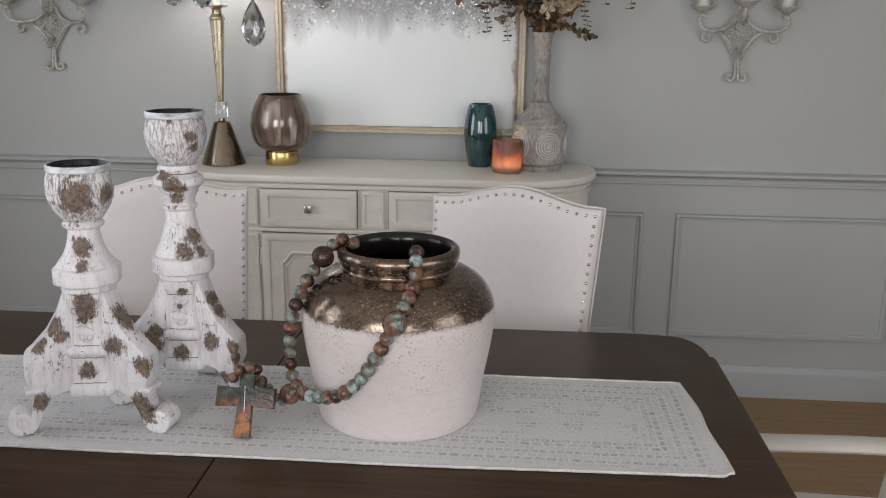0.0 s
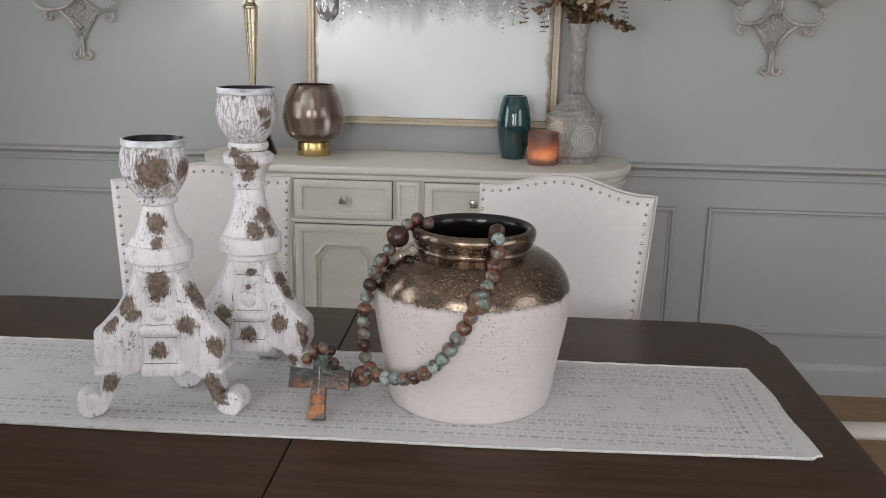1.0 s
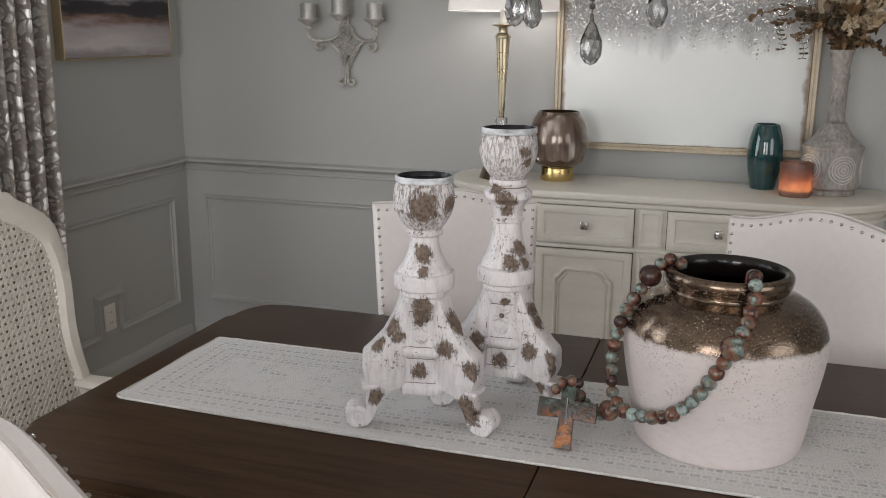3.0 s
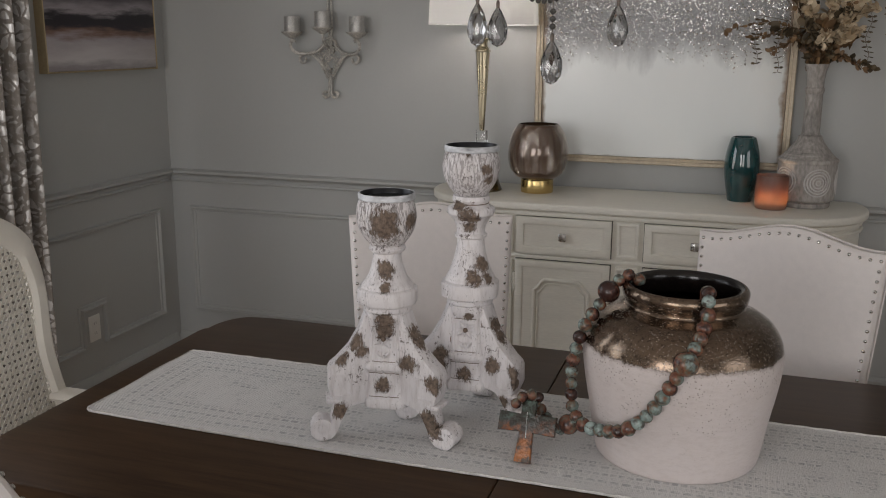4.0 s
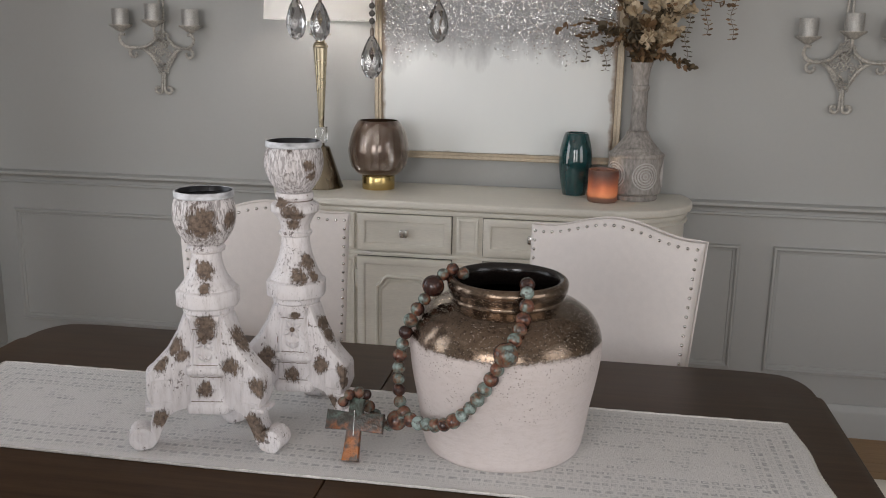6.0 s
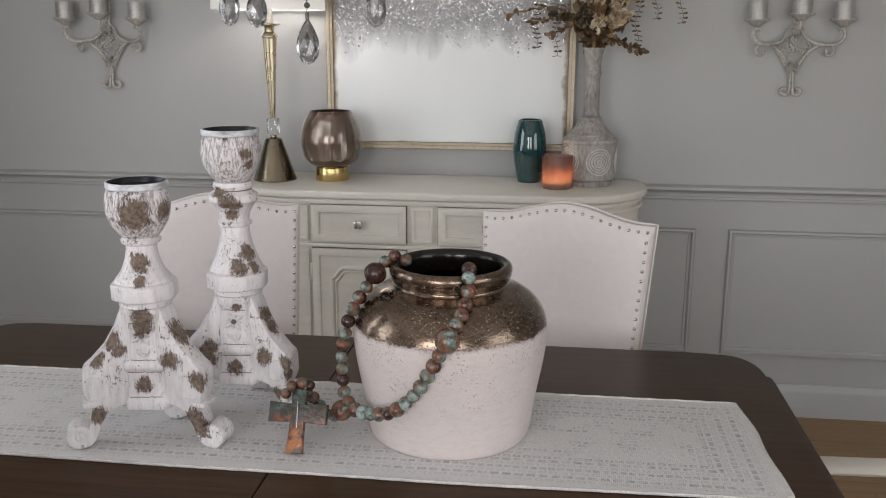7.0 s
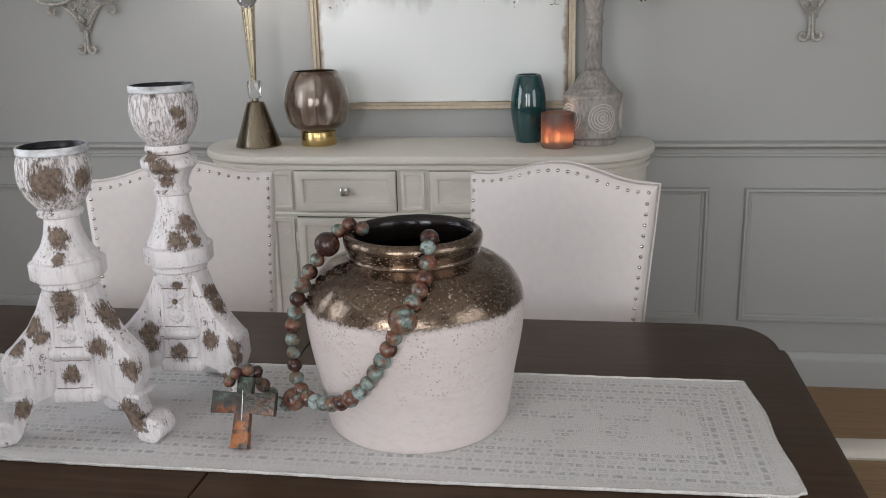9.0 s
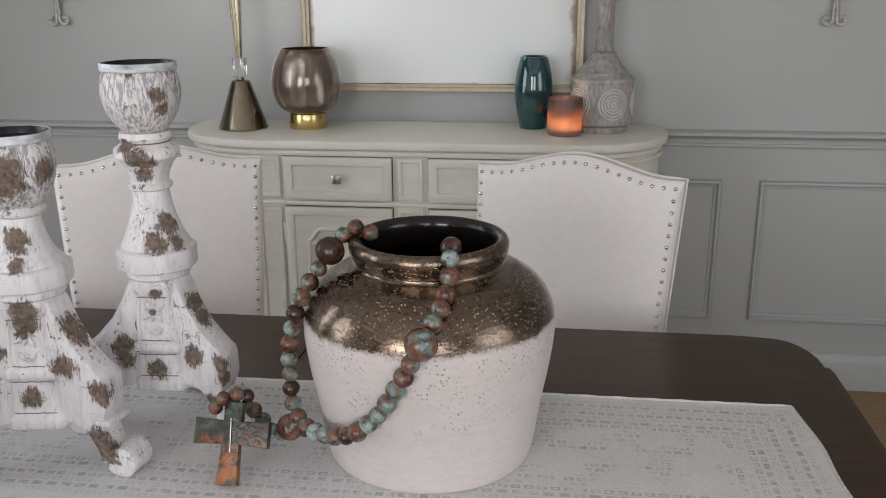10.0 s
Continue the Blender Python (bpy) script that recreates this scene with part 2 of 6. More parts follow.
def cross_paint():
    m, nt, b = shader("copper_and_verdigris")
    v = coords(nt)
    z = xyz(nt, v)[2]
    n = calc(nt, "ADD", calc(nt, "MULTIPLY", calc(nt, "SUBTRACT", noise_of(nt, v, 38.0, 6.0, 0.7), 0.22), 1.25), calc(nt, "MULTIPLY", calc(nt, "SUBTRACT", z, 0.058), 6.0))
    col = ramp(nt, n, [(0.10, (0.34, 0.115, 0.03)), (0.30, (0.22, 0.07, 0.022)), (0.44, (0.075, 0.04, 0.026)), (0.56, (0.04, 0.045, 0.037)), (0.78, (0.11, 0.155, 0.13))])
    dirt = ramp(nt, noise_of(nt, v, 70.0), [(0.46, 0.0), (0.60, 0.92)])
    nt.links.new(mix(nt, dirt, col, (0.03, 0.025, 0.018)), b.inputs["Base Color"])
    b.inputs["Roughness"].default_value = 0.22
    bump(nt, b, noise_of(nt, v, 60.0, 6.0), 0.9, 0.005)
    return m


COPPER = cross_paint()


def runner_weave():
    """Cream and grey woven cloth: threads, and rows of small blocks in nested borders."""
    m, nt, b = shader("cream_grey_woven_cloth")
    v = coords(nt)
    x, y, z = xyz(nt, v)
    dx = calc(nt, "SUBTRACT", 0.945, calc(nt, "ABSOLUTE", calc(nt, "ADD", x, 0.3105)))
    dy = calc(nt, "SUBTRACT", 0.214, calc(nt, "ABSOLUTE", calc(nt, "SUBTRACT", y, 1.872)))
    wave = calc(nt, "MULTIPLY", calc(nt, "SUBTRACT", noise_of(nt, v, 9.0, 3.0), 0.5), 0.004)
    inset = calc(nt, "ADD", calc(nt, "MINIMUM", dx, dy), wave)
    side = calc(nt, "LESS_THAN", dx, dy)
    along = calc(nt, "ADD", calc(nt, "MULTIPLY", y, side), calc(nt, "MULTIPLY", x, calc(nt, "SUBTRACT", 1.0, side)))
    row = calc(nt, "FLOOR", calc(nt, "DIVIDE", inset, 0.0150))
    shift = calc(nt, "MULTIPLY", calc(nt, "SINE", calc(nt, "MULTIPLY", row, 5.3)), 0.02)
    pitch = calc(nt, "ADD", 0.0165, calc(nt, "MULTIPLY", calc(nt, "PINGPONG", row, 2.0), 0.003))
    u = calc(nt, "PINGPONG", calc(nt, "DIVIDE", calc(nt, "ADD", along, shift), pitch), 0.5)
    w = calc(nt, "PINGPONG", calc(nt, "DIVIDE", inset, 0.0150), 0.5)
    solid = calc(nt, "MULTIPLY", ramp(nt, u, [(0.12, 0.0), (0.17, 1.0)]), ramp(nt, w, [(0.14, 0.0), (0.22, 1.0)]))
    hollow = calc(nt, "MULTIPLY", ramp(nt, u, [(0.30, 0.0), (0.36, 1.0)]), ramp(nt, w, [(0.32, 0.0), (0.40, 1.0)]))
    ring = calc(nt, "SUBTRACT", solid, calc(nt, "MULTIPLY", hollow, calc(nt, "PINGPONG", row, 1.0)))
    field = ramp(nt, inset, [(0.120, 0.0), (0.124, 1.0)])
    sparse = mix(nt, field, 1.0, ramp(nt, noise_of(nt, v, 17.0, 2.0), [(0.50, 0.05), (0.56, 1.0)]))
    plain = mix(nt, calc(nt, "GREATER_THAN", calc(nt, "SINE", calc(nt, "MULTIPLY", row, 2.6)), 0.35), 1.0, 0.45)
    fade = calc(nt, "MULTIPLY", calc(nt, "MULTIPLY", sparse, plain), ramp(nt, noise_of(nt, v, 55.0, 5.0, 0.7), [(0.38, 0.12), (0.60, 1.0)]))
    block = calc(nt, "MULTIPLY", ring, calc(nt, "MULTIPLY", fade, ramp(nt, inset, [(0.014, 0.0), (0.018, 1.0)])))
    th = calc(nt, "MULTIPLY", calc(nt, "SINE", calc(nt, "MULTIPLY", x, 2 * math.pi / 0.0042)), calc(nt, "SINE", calc(nt, "MULTIPLY", y, 2 * math.pi / 0.0042)))
    fuzz = noise_of(nt, v, 260.0, 4.0)
    cream = mix(nt, fuzz, (0.59, 0.575, 0.56), (0.84, 0.825, 0.81))
    grey = mix(nt, fuzz, (0.32, 0.32, 0.325), (0.54, 0.54, 0.54))
    nt.links.new(mix(nt, block, cream, grey), b.inputs["Base Color"])
    b.inputs["Roughness"].default_value = 0.8
    h = calc(nt, "ADD", calc(nt, "MULTIPLY", th, 0.35), calc(nt, "SUBTRACT", fuzz, calc(nt, "MULTIPLY", block, 0.6)))
    bump(nt, b, h, 0.8, 0.002)
    return m


RUNNER = runner_weave()
# ---- shapes ----
def box(bm, x0, x1, y0, y1, z0, z1, bevel=0.0, seg=2):
    vs = [bm.verts.new(p) for p in ((x0, y0, z0), (x1, y0, z0), (x1, y1, z0), (x0, y1, z0), (x0, y0, z1), (x1, y0, z1), (x1, y1, z1), (x0, y1, z1))]
    fs = [bm.faces.new([vs[i] for i in q]) for q in ((0, 3, 2, 1), (4, 5, 6, 7), (0, 1, 5, 4), (1, 2, 6, 5), (2, 3, 7, 6), (3, 0, 4, 7))]
    if bevel:
        edges = {e for f in fs for e in f.edges}
        bmesh.ops.bevel(bm, geom=list(edges), offset=bevel, segments=seg, profile=0.5, affect="EDGES")
    return bm


def boxed(*a, **k):
    return box(bmesh.new(), *a, **k)


def lathe(profile, seg=48, warp=None):
    """A turned body from (radius, height) pairs; a radius of 0 closes it."""
    bm = bmesh.new()
    rings = []
    for r, z in profile:
        if r <= 1e-6:
            rings.append([bm.verts.new((0, 0, z))])
            continue
        ring = []
        for i in range(seg):
            a = 2 * math.pi * i / seg
            q = warp(a, z, r) if warp else r
            ring.append(bm.verts.new((q * math.cos(a), q * math.sin(a), z)))
        rings.append(ring)
    for a, b in zip(rings, rings[1:]):
        for i in range(seg):
            j = (i + 1) % seg
            if len(a) == 1 and len(b) > 1:
                bm.faces.new((a[0], b[j], b[i]))
            elif len(b) == 1 and len(a) > 1:
                bm.faces.new((a[i], a[j], b[0]))
            elif len(a) > 1:
                bm.faces.new((a[i], a[j], b[j], b[i]))
    return bm


def smooth_profile(points, steps=5):
    """Catmull-Rom through (radius, height) pairs."""
    out = []
    for i in range(len(points) - 1):
        p = [Vector(points[max(0, min(len(points) - 1, i + k))]) for k in (-1, 0, 1, 2)]
        for s in range(steps):
            t = s / steps
            q = 0.5 * (2 * p[1] + (p[2] - p[0]) * t + (2 * p[0] - 5 * p[1] + 4 * p[2] - p[3]) * t * t + (3 * p[1] - p[0] - 3 * p[2] + p[3]) * t ** 3)
            out.append((max(0.0, q[0]), q[1]) if len(points[0]) == 2 else q)
    out.append(tuple(points[-1]) if len(points[0]) == 2 else Vector(points[-1]))
    return out


def tube(points, radius, seg=8, bm=None, caps=True, taper=None):
    """A round rod along points; taper(k) scales the radius along it, k from 0 to 1."""
    bm = bm or bmesh.new()
    pts = [Vector(p) for p in points]
    rings, side = [], None
    for i, p in enumerate(pts):
        d = (pts[min(i + 1, len(pts) - 1)] - pts[max(i - 1, 0)]).normalized()
        if side is None:
            side = d.orthogonal().normalized()
        side = (side - d * side.dot(d)).normalized()
        up = d.cross(side)
        r = radius * (taper(i / (len(pts) - 1)) if taper else 1)
        rings.append([bm.verts.new(p + r * (math.cos(a) * side + math.sin(a) * up)) for a in (2 * math.pi * k / seg for k in range(seg))])
    for a, b in zip(rings, rings[1:]):
        for i in range(seg):
            bm.faces.new((a[i], a[(i + 1) % seg], b[(i + 1) % seg], b[i]))
    if caps:
        bm.faces.new(rings[0][::-1]), bm.faces.new(rings[-1])
    return bm


def slab(outline, z0, z1, bevel=0.0, seg=2, axis="z"):
    """A flat piece with the given outline; axis "y" stands it up, outline in (x, z), from y = z0 to z1."""
    bm = bmesh.new()
    put = (lambda u, v, w: (u, v, w)) if axis == "z" else (lambda u, v, w: (u, w, v))
    lo = [bm.verts.new(put(u, v, z0)) for u, v in outline]
    hi = [bm.verts.new(put(u, v, z1)) for u, v in outline]
    n = len(outline)
    caps = [bm.faces.new(lo), bm.faces.new(hi)]
    for i in range(n):
        bm.faces.new((lo[i], lo[(i + 1) % n], hi[(i + 1) % n], hi[i]))
    bmesh.ops.recalc_face_normals(bm, faces=bm.faces)
    if bevel:
        bmesh.ops.bevel(bm, geom=[e for f in caps for e in f.edges], offset=bevel, segments=seg, profile=0.5, affect="EDGES")
    return bm


def mesh_of(name, bm, material, flat=False):
    bmesh.ops.recalc_face_normals(bm, faces=bm.faces)
    me = bpy.data.meshes.new(name)
    bm.to_mesh(me)
    bm.free()
    me.materials.append(material)
    if not flat:
        me.shade_smooth()
        me.set_sharp_from_angle(angle=radians(38))
    return me


def part(name, bm, material, parent, label="", m=None, flat=False):
    ob = new(name, bm if isinstance(bm, bpy.types.Mesh) else mesh_of(name, bm, material, flat))
    ob.parent = parent
    if m is not None:
        ob.matrix_basis = m
    if label:
        ob["label"] = label
    return ob


def thing(name, label, category, m=None, group="", kind=""):
    ob = tagged(new(name), label, category, group, kind)
    ob.empty_display_size = 0.05
    if m is not None:
        ob.matrix_basis = m
    return ob


def structure(name, bm, material, label="", category=""):
    return tagged(new(name, mesh_of(name, bm, material)), label, category or name.split("_")[0], kind="structure")


# ---- the room ----
T = 0.14


def wall_with_openings(name, along, at, thick, lo, hi, openings, label):
    """A wall along x or y at a fixed coordinate, with openings (from, to, bottom, top) through it."""
    bm = bmesh.new()
    cuts = sorted(openings)

    def piece(a, b, z0, z1):
        if along == "x":
            box(bm, a, b, min(at, at + thick), max(at, at + thick), z0, z1)
        else:
            box(bm, min(at, at + thick), max(at, at + thick), a, b, z0, z1)

    x = lo
    for a, b, z0, z1 in cuts:
        piece(x, a, 0, CEIL)
        piece(a, b, 0, z0)
        piece(a, b, z1, CEIL)
        x = b
    piece(x, hi, 0, CEIL)
    return structure(name, bm, WALL, label, "wall")


structure("floor", boxed(LEFT_X - T, RIGHT_X + T, REAR_Y - T, WALL_Y + T, -0.06, -0.012), SHADOWGAP, "subfloor under honey oak boards", "floor")
FLOOR = bpy.data.objects["floor"]
structure("ceiling", boxed(LEFT_X - T, RIGHT_X + T, REAR_Y - T, WALL_Y + T, CEIL, CEIL + 0.1), CEILING, "plain white painted ceiling")
WINDOW = (0.78, 2.42, 0.55, 2.35)
wall_with_openings("wall_north", "x", WALL_Y, T, LEFT_X - T, RIGHT_X + T, [], "greige painted wall with chair rail and panel moulding")
wall_with_openings("wall_west", "y", LEFT_X, -T, REAR_Y - T, WALL_Y, [WINDOW], "greige painted wall with a curtained window")
# The east opening is made up; it only lets the fill lamp in.
wall_with_openings("wall_east", "y", RIGHT_X, T, REAR_Y - T, WALL_Y, [(-0.2, 1.4, 0.6, 2.4)], "plain greige painted wall with an added opening for fill light")
wall_with_openings("wall_south", "x", REAR_Y, -T, LEFT_X, RIGHT_X, [(-2.0, -0.4, 0.6, 2.4), (0.4, 2.0, 0.6, 2.4)], "plain greige wall with two windows")


def moulding(name, profile, start, end, inward, label, category="trim"):
    """A moulding of the (out, height) profile from start to end along a wall; inward is the way out of the wall."""
    bm = bmesh.new()
    a, b, w = Vector(start), Vector(end), Vector(inward)
    rows = [[bm.verts.new(p + w * o + Vector((0, 0, h))) for o, h in profile] for p in (a, b)]
    n = len(profile)
    for i in range(n):
        bm.faces.new((rows[0][i], rows[0][(i + 1) % n], rows[1][(i + 1) % n], rows[1][i]))
    bm.faces.new(rows[0]), bm.faces.new(rows[1][::-1])
    return structure(name, bm, TRIM, label, category)


RAIL = [(0, 0), (0.011, 0), (0.015, 0.006), (0.013, 0.012), (0.006, 0.014), (0.006, 0.024), (0.012, 0.032), (0.030, 0.038), (0.037, 0.043), (0.037, 0.053), (0.030, 0.057), (0.0, 0.060)]
BASE = [(0, 0), (0.018, 0), (0.018, 0.105), (0.014, 0.118), (0.008, 0.128), (0.006, 0.138), (0, 0.14)]
RAIL_Z = 0.905
for nm, prof, z, word in (("chair_rail", RAIL, RAIL_Z, "greige painted chair rail moulding"), ("baseboard", BASE, 0.0, "greige painted baseboard")):
    moulding(nm + "_north", prof, (LEFT_X + 0.001, WALL_Y, z), (RIGHT_X - 0.001, WALL_Y, z), (0, -1, 0), word)
    moulding(nm + "_west", prof, (LEFT_X, WINDOW[1] + 0.1 if nm == "chair_rail" else REAR_Y, z), (LEFT_X, WALL_Y - 0.038, z), (1, 0, 0), word)
    moulding(nm + "_east", prof, (RIGHT_X, 1.5 if nm == "chair_rail" else REAR_Y, z), (RIGHT_X, WALL_Y - 0.038, z), (-1, 0, 0), word)


def picture_mould(name, u0, u1, z0, z1, wall):
    """A panel of applied moulding: four mitred lengths, proud of the wall."""
    prof = [(0.0, 0.0), (0.0, 0.010), (0.004, 0.018), (0.011, 0.019), (0.015, 0.015), (0.017, 0.007), (0.026, 0.005), (0.028, 0.0)]
    bm = bmesh.new()
    corners = [(u0, z0, 1, 1), (u1, z0, -1, 1), (u1, z1, -1, -1), (u0, z1, 1, -1)]
    rings = []
    for u, z, su, sz in corners:
        ring = []
        for w, o in prof:
            a, h = u + su * w, z + sz * w
            ring.append(bm.verts.new((a, WALL_Y - o, h) if wall == "north" else (LEFT_X + o, a, h)))
        rings.append(ring)
    for i in range(4):
        a, b = rings[i], rings[(i + 1) % 4]
        for k in range(len(prof) - 1):
            bm.faces.new((a[k], a[k + 1], b[k + 1], b[k]))
    return structure(name, bm, TRIM, "greige rectangular wall panel moulding", "trim")


PZ0, PZ1 = 0.262, 0.787
for i, (a, b) in enumerate(((-2.42, -1.36), (-1.22, -0.32), (-0.2, 0.78), (0.91, 1.80), (1.93, 2.5))):
    picture_mould("panel_moulding_%d" % (i + 1), a, b, PZ0, PZ1, "north")


def notched_mould(name, pts):
    """A run of panel moulding round any right-angled outline of (y, z) on the west wall, given clockwise from inside the room."""
    prof = [(0.0, 0.0), (0.0, 0.010), (0.004, 0.018), (0.011, 0.019), (0.015, 0.015), (0.017, 0.007), (0.026, 0.005), (0.028, 0.0)]
    bm = bmesh.new()
    n, rings = len(pts), []
    for i, p in enumerate(pts):
        a, b = Vector(p) - Vector(pts[i - 1]), Vector(pts[(i + 1) % n]) - Vector(p)
        na, nb = Vector((-a.y, a.x)).normalized(), Vector((-b.y, b.x)).normalized()
        rings.append([bm.verts.new((LEFT_X + o, p[0] + (na.x + nb.x) * w, p[1] + (na.y + nb.y) * w)) for w, o in prof])
    for i in range(n):
        a, b = rings[i], rings[(i + 1) % n]
        for k in range(len(prof) - 1):
            bm.faces.new((a[k], a[k + 1], b[k + 1], b[k]))
    return structure(name, bm, TRIM, "greige wall panel moulding stepping round an outlet", "trim")


notched_mould("panel_moulding_6", [(2.62, PZ0), (3.150, PZ0), (3.150, 0.432), (3.280, 0.432), (3.280, PZ0), (3.725, PZ0), (3.725, PZ1), (2.62, PZ1)])
# ---- the dining table ----
TOP = 0.762
TX0, TX1, TY0, TY1 = -1.345, 0.74, 1.342, 2.424


def table_outline(grow=0.0):
    """A rectangle whose corners are cut back in a small step and a round."""
    pts = []
    for sx, sy, cx, cy in ((1, 1, TX1, TY1), (-1, 1, TX0, TY1), (-1, -1, TX0, TY0), (1, -1, TX1, TY0)):
        q = []
        q.append((cx + sx * grow, cy - sy * 0.172))
        q.append((cx + sx * (grow - 0.003), cy - sy * 0.152))
        q.append((cx + sx * (grow - 0.014), cy - sy * 0.146))
        for k in range(7):
            a = radians(90 * k / 6)
            q.append((cx + sx * (grow - 0.090 + 0.078 * math.cos(a)), cy + sy * (grow - 0.138 + 0.130 * math.sin(a))))
        q.append((cx - sx * 0.125, cy + sy * (grow - 0.003)))
        q.append((cx - sx * 0.165, cy + sy * grow))
        pts += q if sx * sy > 0 else q[::-1]
    return pts


def clip_x(pts, lo, hi):
    """The part of a convex-ish outline between two x values."""
    def half(ps, x, sign):
        out = []
        for a, b in zip(ps, ps[1:] + ps[:1]):
            ia, ib = sign * (a[0] - x) >= 0, sign * (b[0] - x) >= 0
            if ia:
                out.append(a)
            if ia != ib:
                t = (x - a[0]) / (b[0] - a[0])
                out.append((x, a[1] + t * (b[1] - a[1])))
        return out
    return half(half(pts, lo, 1), hi, -1)


def dining_table():
    t = thing("dining_table", "dark espresso stained wooden dining table with shaped corners", "table")
    mid = -0.297
    for a, b in ((TX0 - 0.1, mid - 0.0008), (mid + 0.0008, TX1 + 0.1)):
        part("tabletop_leaf", slab(clip_x(table_outline(), a, b), TOP - 0.030, TOP, 0.004, 3), TABLEWOOD, t, "espresso wood top leaf, satin finish")
        part("edge_moulding", slab(clip_x(table_outline(-0.014), a, b), TOP - 0.048, TOP - 0.0302, 0.004), TABLEWOOD, t)
    for x0, x1, y0, y1 in ((TX0 + 0.14, TX1 - 0.14, TY0 + 0.09, TY0 + 0.115), (TX0 + 0.14, TX1 - 0.14, TY1 - 0.115, TY1 - 0.09),
                           (TX0 + 0.09, TX0 + 0.115, TY0 + 0.14, TY1 - 0.14), (TX1 - 0.115, TX1 - 0.09, TY0 + 0.14, TY1 - 0.14)):
        part("apron", boxed(x0, x1, y0, y1, TOP - 0.14, TOP - 0.0482, 0.003), TABLEWOOD, t)
    prof = smooth_profile([(0.0, 0.0), (0.030, 0.0), (0.036, 0.03), (0.026, 0.07), (0.032, 0.2), (0.044, 0.42), (0.048, 0.52), (0.034, 0.56), (0.05, 0.60), (0.05, 0.70), (0.0, 0.713)], 4)
    for x in (TX0 + 0.12, TX1 - 0.12):
        for y in (TY0 + 0.12, TY1 - 0.12):
            part("leg", lathe(prof, 24), TABLEWOOD, t, m=pose(x, y, 0))


dining_table()

RX0, RX1, RY0, RY1 = -1.257, 0.636, 1.662, 2.086
RUN_Z = TOP + 0.0045


def table_runner():
    """A cloth with a slight wave, rounded corners and a corded edge."""
    t = thing("table_runner", "cream and grey woven table runner lying on the table", "table runner")
    nx, ny = 190, 44
    bm = bmesh.new()
    hx, hy, cx, cy = (RX1 - RX0) / 2, (RY1 - RY0) / 2, (RX0 + RX1) / 2, (RY0 + RY1) / 2

    def place(u, v):
        x, y = u * hx, v * hy
        # corners drawn in a little, sides slightly uneven
        y += 0.004 * noise.noise(Vector((x * 3, v * 2, 1.7))) * abs(v)
        x += 0.007 * noise.noise(Vector((y * 7, u, 4.2))) * abs(u)
        x -= 0.011 * max(0.0, u) * v
        y -= 0.014 * (1 - u * u) * max(0.0, -v)
        r = 0.012
        ex, ey = abs(x) - (hx - r), abs(y) - (hy - r)
        if ex > 0 and ey > 0:
            d = math.hypot(ex, ey)
            if d > r:
                x, y = math.copysign(hx - r + ex * r / d, x), math.copysign(hy - r + ey * r / d, y)
        return cx + x, cy + y

    for lev in (0, 1):
        grid = []
        for i in range(nx + 1):
            row = []
            for j in range(ny + 1):
                x, y = place(2 * i / nx - 1, 2 * j / ny - 1)
                lift = 0.0012 * (noise.noise(Vector((x * 9, y * 9, 0))) + 1)
                row.append(bm.verts.new((x, y, TOP + 0.0006 + (0.0030 + lift if lev else 0))))
            grid.append(row)
        for i in range(nx):
            for j in range(ny):
                q = (grid[i][j], grid[i + 1][j], grid[i + 1][j + 1], grid[i][j + 1])
                bm.faces.new(q if lev else q[::-1])
    part("cloth", bm, RUNNER, t)
    rim = []
    for k in range(400):
        s = 4 * k / 400
        u, v = ((-1 + 2 * s, -1), (1, -1 + 2 * (s - 1)), (1 - 2 * (s - 2), 1), (-1, 1 - 2 * (s - 3)))[int(s)]
        x, y = place(u, v)
        rim.append((x, y, TOP + 0.0042 + 0.0006 * math.sin(k * 2.1)))
    rim.append(rim[0])
    part("corded_edge", tube(rim, 0.0030, 6, caps=False), CORD, t, "braided cream cord edging")


CORD = simple("cream_cord", (0.58, 0.56, 0.53), 0.85, vary=0.3, scale=260, relief=0.6, dist=0.002)
table_runner()


# ---- the urn with its beads ----
UX, UY = 0.014, 1.889
URN_PROFILE = [(0.154, 0.0), (0.161, 0.004), (0.167, 0.03), (0.176, 0.09), (0.187, 0.15), (0.193, 0.195), (0.1935, 0.222), (0.188, 0.250), (0.171, 0.277), (0.148, 0.294), (0.126, 0.303), (0.116, 0.308)]


def urn():
    t = thing("urn", "white clay urn with bronze mirror glaze on its shoulder and rim", "urn", pose(UX, UY, RUN_Z))
    uneven = lambda a, z, r: r * (1 + 0.006 * noise.noise(Vector((math.cos(a) * 1.4, math.sin(a) * 1.4, z * 5))))
    body = smooth_profile(URN_PROFILE, 6)
    neck = [(0.1145, 0.311), (0.1145, 0.315), (0.117, 0.319), (0.1205, 0.325), (0.122, 0.333), (0.1225, 0.340), (0.120, 0.346), (0.1155, 0.3492), (0.112, 0.3498)]
    part("body", lathe([(0, 0.002)] + body + neck, 96, uneven), URN, t)
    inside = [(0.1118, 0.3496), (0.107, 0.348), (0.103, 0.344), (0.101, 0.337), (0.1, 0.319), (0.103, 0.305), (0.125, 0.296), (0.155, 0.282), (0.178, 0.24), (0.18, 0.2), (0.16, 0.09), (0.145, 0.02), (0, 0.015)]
    part("inner_wall", lathe(inside, 64, uneven), BLACKINSIDE, t, "near-black inside")


urn()


